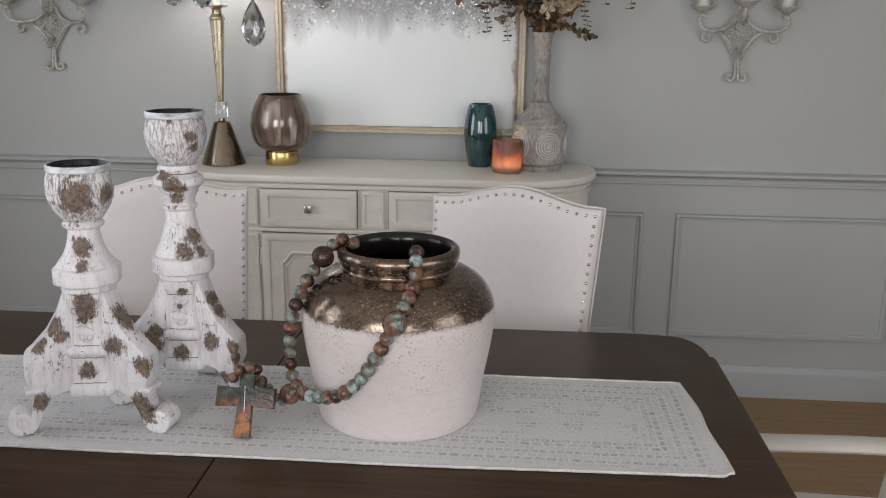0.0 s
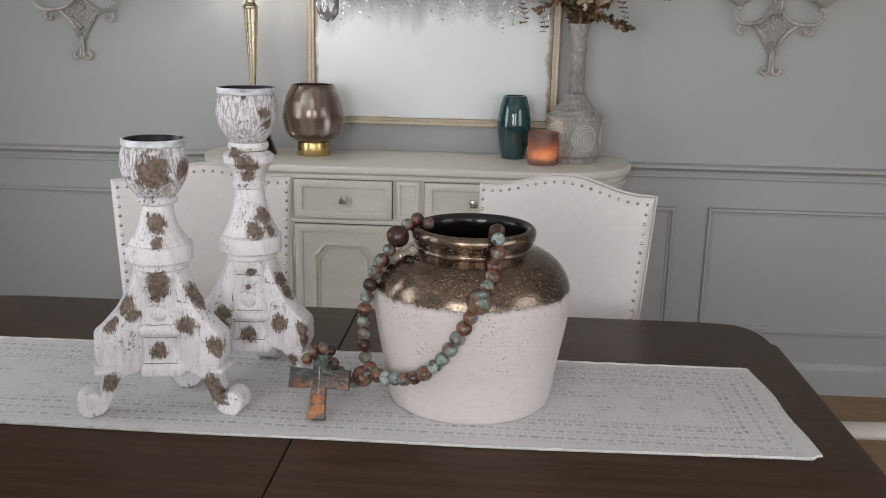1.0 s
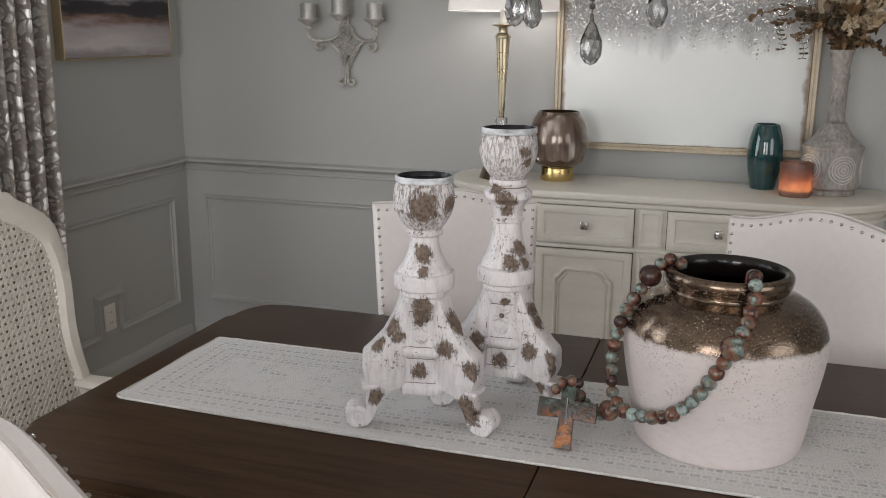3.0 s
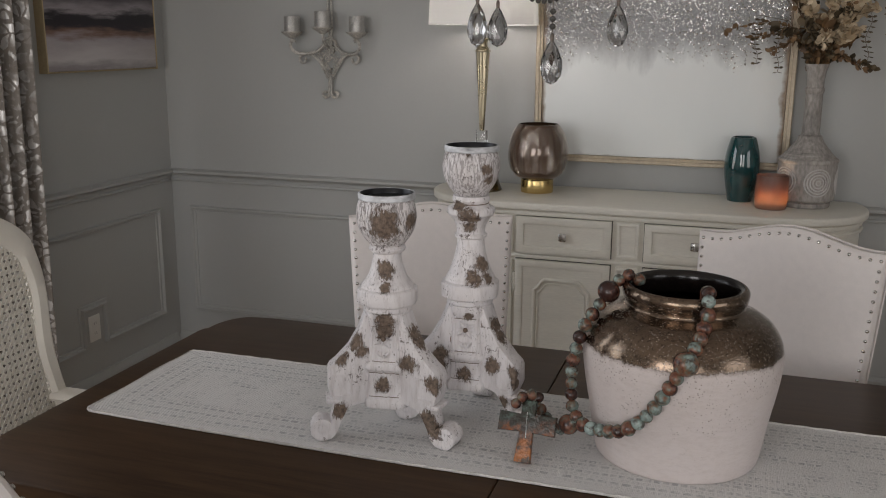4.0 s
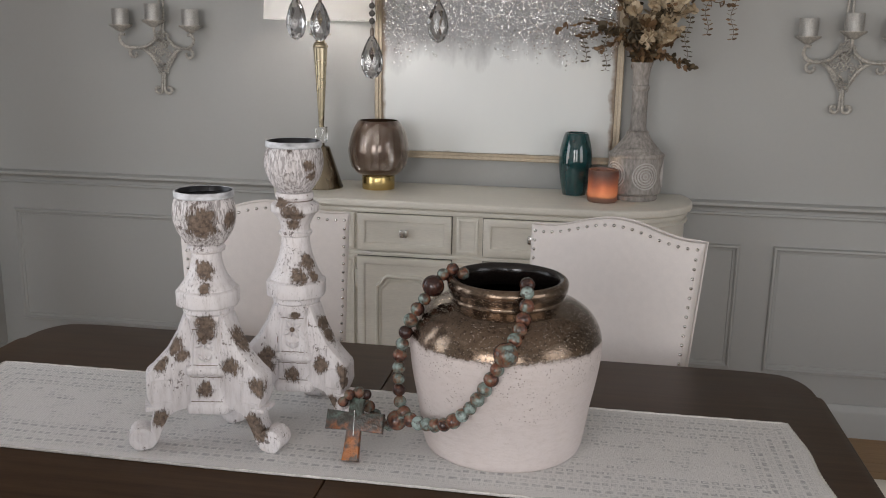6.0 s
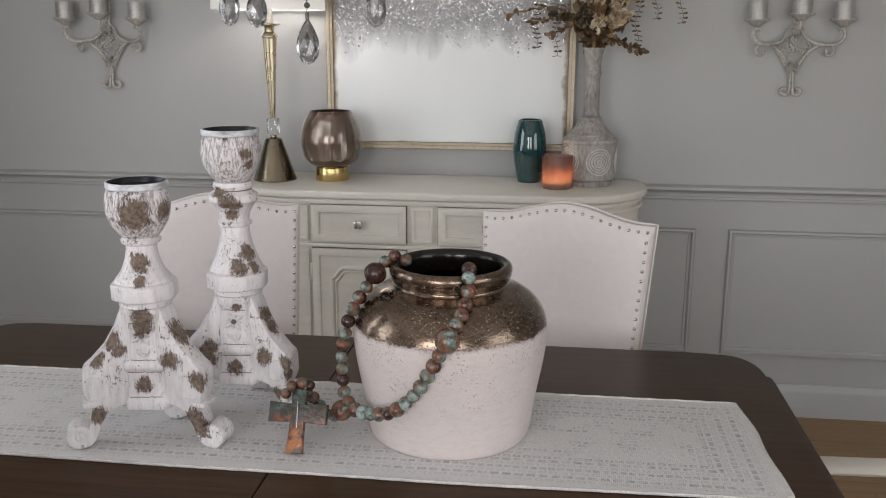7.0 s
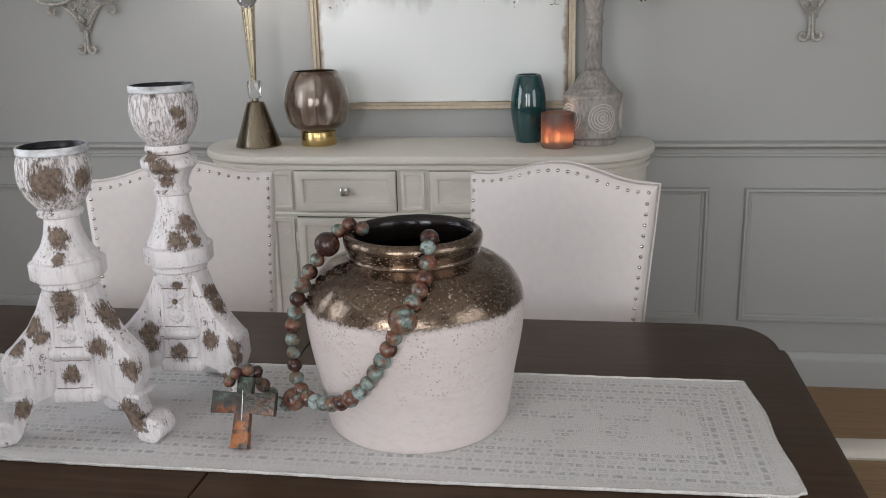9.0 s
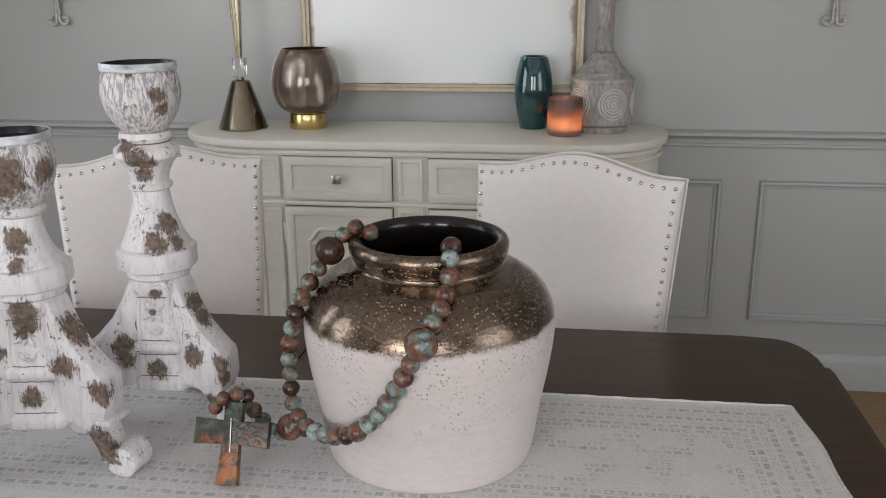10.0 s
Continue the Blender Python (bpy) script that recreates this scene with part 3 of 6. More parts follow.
def bead_strand():
    t = thing("bead_strand", "chunky verdigris and rust bead garland with a copper cross", "bead garland", pose(UX, UY, RUN_Z))
    to_local = lambda p: Vector((p[0] - UX, p[1] - UY, p[2] - RUN_Z))
    ball = {}

    def ball_mesh(r):
        k = round(r, 4)
        if k not in ball:
            prof = [(0.16 * r, -0.93 * r), (0.30 * r, -0.955 * r)] + [(r * math.cos(a), 0.95 * r * math.sin(a)) for a in (radians(-68 + 136 * i / 10) for i in range(11))] + [(0.30 * r, 0.955 * r), (0.16 * r, 0.93 * r)]
            ball[k] = mesh_of("bead", lathe([(0, -0.9 * r)] + prof + [(0, 0.9 * r)], 18), RUSTBEAD if r > 0.019 else BEAD)
        return ball[k]

    rnd = random.Random(5)

    def bead(p, along, r):
        q = Vector(along).to_track_quat("Z", "Y").to_matrix().to_4x4()
        part("bead", ball_mesh(r), RUSTBEAD if r > 0.019 else BEAD, t, m=Matrix.Translation(p) @ q @ pose(0, 0, 0, 0, 0, rnd.uniform(0, 360)))

    def lay(points, big, start=0.0, small=0.0135):
        """Beads side by side along a curve; big: larger beads as (place, radius)."""
        path = smooth_profile([tuple(to_local(p)) for p in points], 24)
        d = [0.0]
        for a, b in zip(path, path[1:]):
            d.append(d[-1] + (Vector(b) - Vector(a)).length)

        def at(s):
            s = min(max(s, 0), d[-1])
            k = max(i for i in range(len(d)) if d[i] <= s)
            k = min(k, len(path) - 2)
            return Vector(path[k]).lerp(Vector(path[k + 1]), (s - d[k]) / max(1e-9, d[k + 1] - d[k]))

        large = sorted((d[min(range(len(path)), key=lambda k: (Vector(path[k]) - to_local(p)).length)], r) for p, r in big)
        s = start
        while True:
            r = small * rnd.uniform(0.95, 1.12)
            c = s + r * 0.88
            if large and c + r > large[0][0] - large[0][1]:
                r = large.pop(0)[1]
                c = s + r * 0.92
            if c > d[-1]:
                break
            bead(at(c), at(c + 0.003) - at(c - 0.003), r)
            s = c + r * 0.88
        part("cord", tube(path, 0.002, 6), DARKIRON, t)

    # over the front of the rim, down across the shoulder, round to the side and up to the rim again
    lay([(0.057, 1.838, 1.100), (0.059, 1.800, 1.126), (0.062, 1.766, 1.124), (0.062, 1.755, 1.092), (0.058, 1.742, 1.072), (0.050, 1.712, 1.052), (0.030, 1.680, 1.018),
         (-0.002, 1.690, 0.955), (-0.035, 1.696, 0.905), (-0.075, 1.712, 0.868), (-0.118, 1.740, 0.850), (-0.160, 1.775, 0.842), (-0.184, 1.800, 0.862),
         (-0.190, 1.810, 0.905), (-0.190, 1.812, 0.950), (-0.182, 1.815, 0.995), (-0.168, 1.822, 1.035), (-0.147, 1.835, 1.070), (-0.122, 1.862, 1.108), (-0.097, 1.880, 1.126), (-0.072, 1.888, 1.114)],
        [((0.028, 1.676, 1.016), 0.0235), ((-0.125, 1.862, 1.108), 0.0225)])
    lay([(-0.180, 1.788, 0.842), (-0.203, 1.806, 0.815), (-0.222, 1.815, 0.806), (-0.240, 1.815, 0.828), (-0.255, 1.808, 0.852), (-0.270, 1.795, 0.872), (-0.285, 1.785, 0.868)], [((-0.203, 1.806, 0.815), 0.021)], 0.0, 0.0118)
    lay([(-0.246, 1.790, 0.878), (-0.262, 1.770, 0.893), (-0.282, 1.756, 0.888), (-0.294, 1.756, 0.868)], [], 0.0, 0.0112)
    # the cross, leaning back on the beads
    w, h, a = 0.058, 0.122, 0.0150
    bar = 0.078
    outline = [(-a * 1.12, 0.0), (a * 1.12, 0.0), (a, 0.03), (a * 0.95, bar - 0.019), (w, bar - 0.021), (w, bar + 0.018), (a * 0.95, bar + 0.016), (a, h), (-a, h), (-a * 0.95, bar + 0.016), (-w, bar + 0.018), (-w, bar - 0.021), (-a * 0.95, bar - 0.019), (-a, 0.03)]
    lean = pose(*to_local((-0.266, 1.716, RUN_Z + 0.004)), -27, 0, -2)
    cross = part("cross", slab(outline, -0.008, 0.008, 0.003, 2, "y"), COPPER, t, "copper cross with verdigris on its upper arms", lean)
    part("pin", tube([(-0.001, -0.011, bar + 0.02), (0.002, -0.0105, bar - 0.03)], 0.0009, 6), SILVER, cross)
    ring = [(0.011 * math.cos(k * math.pi / 10), 0.0, h + 0.009 + 0.011 * math.sin(k * math.pi / 10)) for k in range(21)]
    part("ring", tube(ring, 0.002, 6, caps=False), DARKIRON, cross)


bead_strand()


# ---- the carved candle holders ----
FEET = (204, 348, 92)


def leg_side(top, reach):
    """Outline of a carved leg in its own upright plane: a sloping buttress, an upright face, a foot that rolls up at the toe."""
    toe = [(0.140 + 0.0235 * math.cos(radians(d)), 0.0245 + 0.0245 * math.sin(radians(d))) for d in range(140, -111, -18)]
    pts = [(0.010, top - 0.004), (0.047, top - 0.004), (0.051, top - 0.014), (0.062, top - 0.042), (0.082, top - 0.076), (0.108, top - 0.103), (0.122, top - 0.114), (0.1265, top - 0.122),
           (0.1270, top - 0.160), (0.1225, top - 0.172), (0.1165, top - 0.186), (0.1140, top - 0.200)]
    pts += toe + [(0.121, 0.004), (0.110, 0.016), (0.102, 0.036), (0.091, 0.060), (0.076, 0.075), (0.045, 0.083), (0.010, 0.084)]
    return [(r * (reach if r > 0.03 else 1), z) for r, z in pts]


def leg_body(top, reach):
    """The leg cut from thick board, its edges rounded and its surface slightly hewn."""
    bm = slab(leg_side(top, reach)[::-1], -0.0225, 0.0225, 0.0032, 2, "y")
    for v in bm.verts:
        q = noise.noise_vector(v.co * 38.0)
        v.co += q * 0.0016
    return bm


def core(top):
    """The middle of the base: six sides, a slightly sunk panel between each two legs."""
    bm = bmesh.new()
    rings = []
    for z, d, w in ((0.070, 0.041, 0.034), (0.074, 0.046, 0.037), (0.090, 0.046, 0.037), (0.096, 0.041, 0.032), (top - 0.124, 0.041, 0.032), (top - 0.119, 0.047, 0.036), (top - 0.108, 0.047, 0.035), (top - 0.103, 0.041, 0.031),
                    (top - 0.026, 0.038, 0.027), (top - 0.020, 0.042, 0.029), (top - 0.008, 0.044, 0.029), (top, 0.044, 0.029)):
        ring = []
        for k, deg in enumerate(FEET):
            a = radians((FEET[(k + 1) % 3] - deg) % 360 / 2 + deg)
            m, s = Vector((math.cos(a), math.sin(a), 0)), Vector((-math.sin(a), math.cos(a), 0))
            for q in (-1, -0.82, 0.82, 1):
                ring.append(m * d + s * w * q + Vector((0, 0, z)))
        rings.append([bm.verts.new(v) for v in ring])
    n = len(rings[0])
    for a, b in zip(rings, rings[1:]):
        for i in range(n):
            bm.faces.new((a[i], a[(i + 1) % n], b[(i + 1) % n], b[i]))
    bm.faces.new(rings[0][::-1]), bm.faces.new(rings[-1])
    bmesh.ops.recalc_face_normals(bm, faces=bm.faces)
    bmesh.ops.bevel(bm, geom=[e for e in bm.edges if e.calc_face_angle(0) > radians(25)], offset=0.0015, segments=1, affect="EDGES")
    return bm


def leaf(length, width, rise):
    """A small carved leaf with a pointed tip, lying in the x-z plane and facing -y."""
    bm = bmesh.new()
    rows = []
    for i in range(7):
        k = i / 6
        w = width * math.sin(math.pi * min(0.98, k + 0.06)) ** 0.8
        rows.append([bm.verts.new((w * q, -rise * (1 - q * q) * math.sin(math.pi * k) + 0.001, length * k)) for q in (-1, -0.5, 0, 0.5, 1)])
    for a, b in zip(rows, rows[1:]):
        for i in range(4):
            bm.faces.new((a[i], a[i + 1], b[i + 1], b[i]))
    return bm


def candle_holder(label, m, pyr, stem, cup, spin, spots):
    """pyr: height of the base's top; stem: (radius, height) pairs; cup: its foot, its top; spots: worn patches."""
    t = thing("candle_holder", label, "candle holder", m, "carved candle holders on the table")
    DISTRESSED = distressed("distressed_white_paint", t, spots, 0.0)
    SCRATCHED = distressed("scratched_white_paint", t, spots, 0.075)
    base = part("base", core(pyr), DISTRESSED, t, "carved base with sunk panels")
    roll = [(0, -0.0215), (0.006, -0.0235), (0.010, -0.0215), (0.014, -0.0235), (0.022, -0.0245), (0.0270, -0.0230), (0.0282, -0.018), (0.0270, -0.006), (0.0276, 0.006), (0.0282, 0.018), (0.0270, 0.0220), (0.022, 0.0240), (0.014, 0.0235), (0.010, 0.0215), (0.006, 0.0235), (0, 0.0215)]
    for deg, reach in zip(FEET, (1.0, 1.0, 0.86)):
        leg = part("leg", leg_body(pyr, reach), DISTRESSED, t, "buttress leg with a curled foot", pose(0, 0, 0, 0, 0, deg))
        part("scroll", lathe(roll, 28, lambda a, z, r: r * (1 + 0.03 * noise.noise(Vector((math.cos(a) * 2, math.sin(a) * 2, z * 60))))), DISTRESSED, leg, m=pose(0.1405 * reach, 0, 0.0250, 90, 0, 0) @ Matrix.Diagonal((0.86, 0.86, 1.0, 1.0)))
        z0, z1 = pyr - 0.186, pyr - 0.132
        part("ledge", boxed(0.100 * reach, 0.1300 * reach, -0.0250, 0.0250, z0 - 0.0075, z0 + 0.0015, 0.0025), DISTRESSED, leg)
        for s in (-1, 1):
            square = bmesh.new()
            xa, xb = 0.078 * reach, 0.117 * reach
            for p, q in (((xa, z0 + 0.010), (xb, z0 + 0.010)), ((xb, z0 + 0.010), (xb, z1)), ((xb, z1), (xa, z1)), ((xa, z1), (xa, z0 + 0.010))):
                tube([(p[0], s * 0.0225, p[1]), (q[0], s * 0.0225, q[1])], 0.0017, 6, square)
            part("carved_square", square, DISTRESSED, leg)
            joint = []
            for i in range(25):
                q = i / 24
                sway = noise.noise(Vector((deg, s * 3.0, q * 9)))
                joint.append((0.0405 + 0.004 * q + 0.002 * sway, s * (0.0214 + 0.0014 * sway), pyr - 0.012 - (pyr - 0.092) * q))
            part("dark_line", tube(joint, 0.0011, 5), WORNBROWN, leg, "thin dark brown line along the joint")
    # a carved flower and leaves on each panel
    for k in range(3):
        a = (FEET[(k + 1) % 3] - FEET[k]) % 360 / 2 + FEET[k]
        face = pose(0, 0, 0, 0, 0, a + 90) @ pose(0, -0.0412, 0, 0, 0, 0)
        for j in range(8):
            part("carved_petal", leaf(0.021 if j % 2 else 0.014, 0.0050 if j % 2 else 0.0028, 0.0055), DISTRESSED, base, m=face @ pose(0, -0.001, pyr - 0.052, 0, 45 * j + 10, 0) @ pose(0, 0, 0.003))
        part("carved_bud", lathe([(0, 0.005), (0.003, 0.0045), (0.0052, 0.002), (0.0055, -0.002), (0, -0.002)], 12), WORNBROWN, base, m=face @ pose(0, -0.002, pyr - 0.052, 90, 0, 0))
        for j, (x, z, tilt) in enumerate(((0.008, -0.092, 35), (-0.008, -0.092, -35), (0.0, -0.096, 0), (0.012, -0.160, 60), (-0.012, -0.160, -60), (0.0, -0.168, 0))):
            part("carved_leaf", leaf(0.017, 0.0048, 0.005), DISTRESSED, base, m=face @ pose(x * 0.5, -0.0010, pyr + z, 0, tilt, 0))
        for z, w in ((pyr - 0.1015, 0.030), (pyr - 0.126, 0.031), (0.0985, 0.031), (pyr - 0.0275, 0.024)):
            part("dark_line", tube([(-w + 2 * w * k / 12, -0.0004 + 0.0009 * noise.noise(Vector((k * 0.9, z * 90, a))), z + 0.0014 * noise.noise(Vector((k * 0.7, a, z * 50)))) for k in range(13)], 0.0008, 5), WORNBROWN, base, "thin dark brown line across the carved panel", face)
        for x in (-1, 1):
            part("carved_border", tube([(x * 0.0225, 0.003, pyr - 0.022), (x * 0.0245, 0.0015, pyr - 0.060), (x * 0.0265, 0.0, pyr - 0.102)], 0.0026, 6), DISTRESSED, base, m=face)
    for (r0, z0), (r1, z1), (r2, z2) in zip(stem, stem[1:], stem[2:]):
        if r1 < r0 - 0.001 and r1 < r2 - 0.001:
            part("dark_line", tube([((r1 + 0.0004) * math.cos(2 * math.pi * k / 40), (r1 + 0.0004) * math.sin(2 * math.pi * k / 40), z1) for k in range(41)], 0.0013, 5, caps=False), WORNBROWN, t, "thin dark brown ring in a turned groove")
    hewn = lambda a, z, r: r * (1 + 0.016 * noise.noise(Vector((math.cos(a) * 2, math.sin(a) * 2, z * 22)))) * (0.985 / math.cos((a + 0.2) % (math.pi / 4) - math.pi / 8) ** 0.8 if r > 0.053 else 1)
    part("stem", lathe(stem, 40, hewn), DISTRESSED, t, "turned stem with rings")
    c0, c1 = cup
    h = c1 - c0
    prof = smooth_profile([(0.026, c0), (0.036, c0 + 0.06 * h), (0.052, c0 + 0.28 * h), (0.0595, c0 + 0.55 * h), (0.057, c0 + 0.78 * h), (0.0525, c0 + 0.88 * h)], 5)
    petal = lambda a, z, r: r * (1 + 0.100 * abs(math.cos(2.5 * a + spin + 3 * (z - c0))) ** 0.55 - 0.068 + 0.012 * noise.noise(Vector((math.cos(a) * 14, math.sin(a) * 14, z * 6))))
    part("cup", lathe([(0, c0)] + prof + [(0.05, c0 + 0.885 * h), (0, c0 + 0.885 * h)], 144, petal), SCRATCHED, t, "tulip-shaped carved cup")
    part("rim", lathe([(0.046, c0 + 0.882 * h), (0.056, c0 + 0.884 * h), (0.0575, c0 + 0.90 * h), (0.0575, c0 + 0.985 * h), (0.0565, c1), (0.0540, c1), (0.0525, c0 + 0.97 * h), (0.051, c0 + 0.9 * h), (0.046, c0 + 0.882 * h)], 64), RIMPAINT, t, "whitewashed metal rim")
    part("rim_lining", lathe([(0.0508, c0 + 0.893 * h), (0.0522, c0 + 0.965 * h), (0.0537, c1 - 0.0006), (0.0528, c1 - 0.0008), (0.0515, c0 + 0.965 * h), (0.0500, c0 + 0.893 * h), (0.0508, c0 + 0.893 * h)], 64), BLACKMETAL, t, "blackened inside of the rim")
    part("drip_plate", lathe([(0, c0 + 0.892 * h), (0.0505, c0 + 0.892 * h), (0.0505, c0 + 0.90 * h), (0, c0 + 0.897 * h)], 48), BLACKMETAL, t, "dark metal candle plate")


RIMPAINT = simple("whitewashed_rim", (0.47, 0.48, 0.50), 0.4, vary=0.95, scale=34, relief=0.3, stretch=(1, 1, 2.5))
BLACKMETAL = simple("black_metal_plate", (0.02, 0.02, 0.022), 0.35, 0.6, vary=0.3)
SHORT_WEAR = [(0.014, -0.059, 0.462, 0.0295), (0.058, -0.018, 0.466, 0.0146), (0.008, -0.032, 0.367, 0.0161), (0.013, -0.05, 0.332, 0.0107), (0.008, -0.042, 0.26, 0.019), (0.008, -0.046, 0.239, 0.0177), (0.063, -0.013, 0.23, 0.0179), (0.073, -0.013, 0.213, 0.0151), (-0.053, -0.048, 0.215, 0.0166), (-0.078, -0.059, 0.178, 0.0139), (-0.041, -0.043, 0.193, 0.0125), (0.055, -0.035, 0.175, 0.0165), (0.002, -0.041, 0.125, 0.0154), (0.111, -0.047, 0.136, 0.0178), (-0.084, -0.062, 0.066, 0.0157), (0.095, -0.043, 0.06, 0.0167), (0.11, -0.046, 0.041, 0.0167)]
TALL_WEAR = [(0.048, -0.039, 0.557, 0.0117), (0.049, -0.031, 0.535, 0.0104), (0.014, -0.056, 0.592, 0.0096), (-0.015, -0.038, 0.477, 0.0119), (0.01, -0.045, 0.455, 0.0181), (0.006, -0.033, 0.434, 0.014), (0.034, -0.018, 0.354, 0.0156), (0.021, -0.045, 0.326, 0.0141), (0.046, -0.021, 0.322, 0.0128), (0.01, -0.039, 0.239, 0.0086), (0.062, -0.009, 0.22, 0.0159), (0.075, -0.014, 0.196, 0.0145), (-0.051, -0.047, 0.152, 0.0176), (-0.048, -0.046, 0.128, 0.0147), (0.003, -0.041, 0.109, 0.0147), (0.064, -0.037, 0.134, 0.016), (0.116, -0.048, 0.125, 0.0144), (0.119, -0.046, 0.103, 0.013), (0.089, -0.042, 0.059, 0.0117)]
candle_holder("shorter white distressed carved wood candle holder on the runner", pose(-0.568, 1.768, RUN_Z, 0, 0, 3), 0.276,
              [(0.0, 0.274), (0.046, 0.274), (0.050, 0.279), (0.048, 0.286), (0.0485, 0.288), (0.058, 0.291), (0.0605, 0.293), (0.061, 0.295), (0.061, 0.319), (0.0605, 0.321), (0.058, 0.323), (0.0535, 0.325), (0.053, 0.330), (0.048, 0.336), (0.040, 0.347), (0.033, 0.366), (0.029, 0.386), (0.029, 0.396), (0.036, 0.400), (0.038, 0.406), (0.034, 0.411), (0.026, 0.414), (0.0, 0.414)], (0.409, 0.518), 0.3, SHORT_WEAR)
candle_holder("taller white distressed carved wood candle holder on the runner", pose(-0.436, 1.918, RUN_Z, 0, 0, -2), 0.262,
              [(0.0, 0.260), (0.045, 0.260), (0.050, 0.265), (0.049, 0.272), (0.0495, 0.274), (0.058, 0.277), (0.061, 0.279), (0.0615, 0.281), (0.0615, 0.307), (0.061, 0.309), (0.058, 0.311), (0.0535, 0.313), (0.053, 0.319), (0.046, 0.332), (0.036, 0.360), (0.030, 0.388), (0.029, 0.404), (0.034, 0.407), (0.035, 0.413), (0.030, 0.417), (0.031, 0.428), (0.038, 0.445), (0.047, 0.455), (0.0495, 0.457), (0.050, 0.459), (0.050, 0.469), (0.0485, 0.471), (0.043, 0.475), (0.036, 0.480), (0.040, 0.487), (0.038, 0.496), (0.0, 0.500)], (0.494, 0.602), 1.1, TALL_WEAR)
# ---- upholstered side chairs ----
def back_edge(k):
    """Height of the camel top over half the width; k from -1 to 1."""
    a = abs(k)
    return 1.036 + 0.042 * (0.5 + 0.5 * math.cos(math.pi * min(1, a / 0.86)))


def side_chair(m):
    """Seen from the front at local -y; its origin lies on the floor below the front of the back's top."""
    t = thing("dining_chair", "ivory linen upholstered dining chair with pewter nailhead trim", "chair", m, "upholstered chairs at the table")
    z0 = 0.47
    edge = (0.93, 0.95, 0.968, 0.984, 0.995, 1.0)
    ks = [-q for q in edge[::-1]] + [-0.9 + 1.8 * i / 22 for i in range(23)] + list(edge)
    vs = [0.9 * j / 12 for j in range(13)] + list(edge)
    nx, nz = len(ks) - 1, len(vs) - 1
    bm = bmesh.new()

    def front(k, v):
        """How far the padded front lies behind the back's straight line."""
        e = max(abs(k), v)
        swell = 0.012 * (1 - max(0, (abs(k) - 0.55) / 0.45) ** 2) * (1 - max(0, (v - 0.55) / 0.45) ** 2)
        return 0.016 * max(0, (e - 0.93) / 0.07) ** 2.5 - swell * 0.6

    def surface(face):
        grid = []
        for k in ks:
            row = []
            for v in vs:
                z = z0 + v * (back_edge(k) - z0)
                y = -0.085 * (1 - v)
                row.append(bm.verts.new((k * (0.228 + 0.029 * v), y + (front(k, v) if face else 0.050 - front(k, v)), z)))
            grid.append(row)
        for i in range(nx):
            for j in range(nz):
                bm.faces.new((grid[i][j], grid[i + 1][j], grid[i + 1][j + 1], grid[i][j + 1]))
        return grid

    f, b = surface(True), surface(False)
    loop = lambda g: [g[i][0] for i in range(nx + 1)] + [g[nx][j] for j in range(1, nz + 1)] + [g[i][nz] for i in range(nx - 1, -1, -1)] + [g[0][j] for j in range(nz - 1, 0, -1)]
    lf, lb = loop(f), loop(b)
    for i in range(len(lf)):
        bm.faces.new((lf[i], lf[(i + 1) % len(lf)], lb[(i + 1) % len(lb)], lb[i]))
    back = part("backrest", bm, LINEN, t)
    head = mesh_of("nailhead", lathe([(0.0, 0.0042), (0.0025, 0.0036), (0.0044, 0.0019), (0.0052, 0.0), (0.0, -0.001)], 10), NAIL)

    def nail(x, z, v, k):
        part("nailhead", head, NAIL, back, m=pose(x, -0.085 * (1 - v) + front(k, v) - 0.0002, z, 90 - 8, 0, 0))

    for i in range(19):
        k = -0.935 + 1.87 * i / 18
        z = back_edge(k) - 0.016
        v = (z - z0) / (back_edge(k) - z0)
        nail(k * (0.228 + 0.029 * v), z, v, k)
    for s in (-1, 1):
        for i in range(1, 17):
            z = back_edge(0.935) - 0.016 - 0.0265 * i
            v = (z - z0) / (back_edge(0.935) - z0)
            nail(s * 0.935 * (0.228 + 0.029 * v), z, v, 0.935)
    pipe = [(s_ * (0.228 + 0.029 * v), -0.085 * (1 - v) + 0.046, z0 + v * (back_edge(s_) - z0)) for s_, v in [(-1, j / 12) for j in range(13)]]
    pipe += [(k * 0.257, 0.046, back_edge(k)) for k in (-1 + i / 12 for i in range(1, 24))]
    pipe += [(q * (0.228 + 0.029 * v), -0.085 * (1 - v) + 0.046, z0 + v * (back_edge(q) - z0)) for q, v in [(1, 1 - j / 12) for j in range(13)]]
    part("piping", tube(pipe, 0.0035, 6), LINEN, back)
    seat = bmesh.new()
    box(seat, -0.25, 0.25, -0.55, -0.06, 0.37, 0.50, 0.035, 4)
    part("seat", seat, LINEN, t, "ivory linen padded seat")
    for x in (-0.21, 0.21):
        part("leg", tube([(x, -0.51, 0.40), (x, -0.51, 0.0)], 0.026, 10, taper=lambda k: 1 - 0.4 * k), DARKLEG, t, "dark wooden leg")
        part("leg", tube([(x, -0.08, 0.40), (x * 1.0, 0.02, 0.0)], 0.024, 10, taper=lambda k: 1 - 0.3 * k), DARKLEG, t, "dark wooden leg")
    return t


def chair_pose(a, b):
    """Floor pose from the two ends of the back's top edge, a left and b right as one faces the chair."""
    d = Vector(b) - Vector(a)
    c = (Vector(a) + Vector(b)) / 2
    return pose(c[0], c[1], 0, 0, 0, math.degrees(math.atan2(d[1], d[0])))


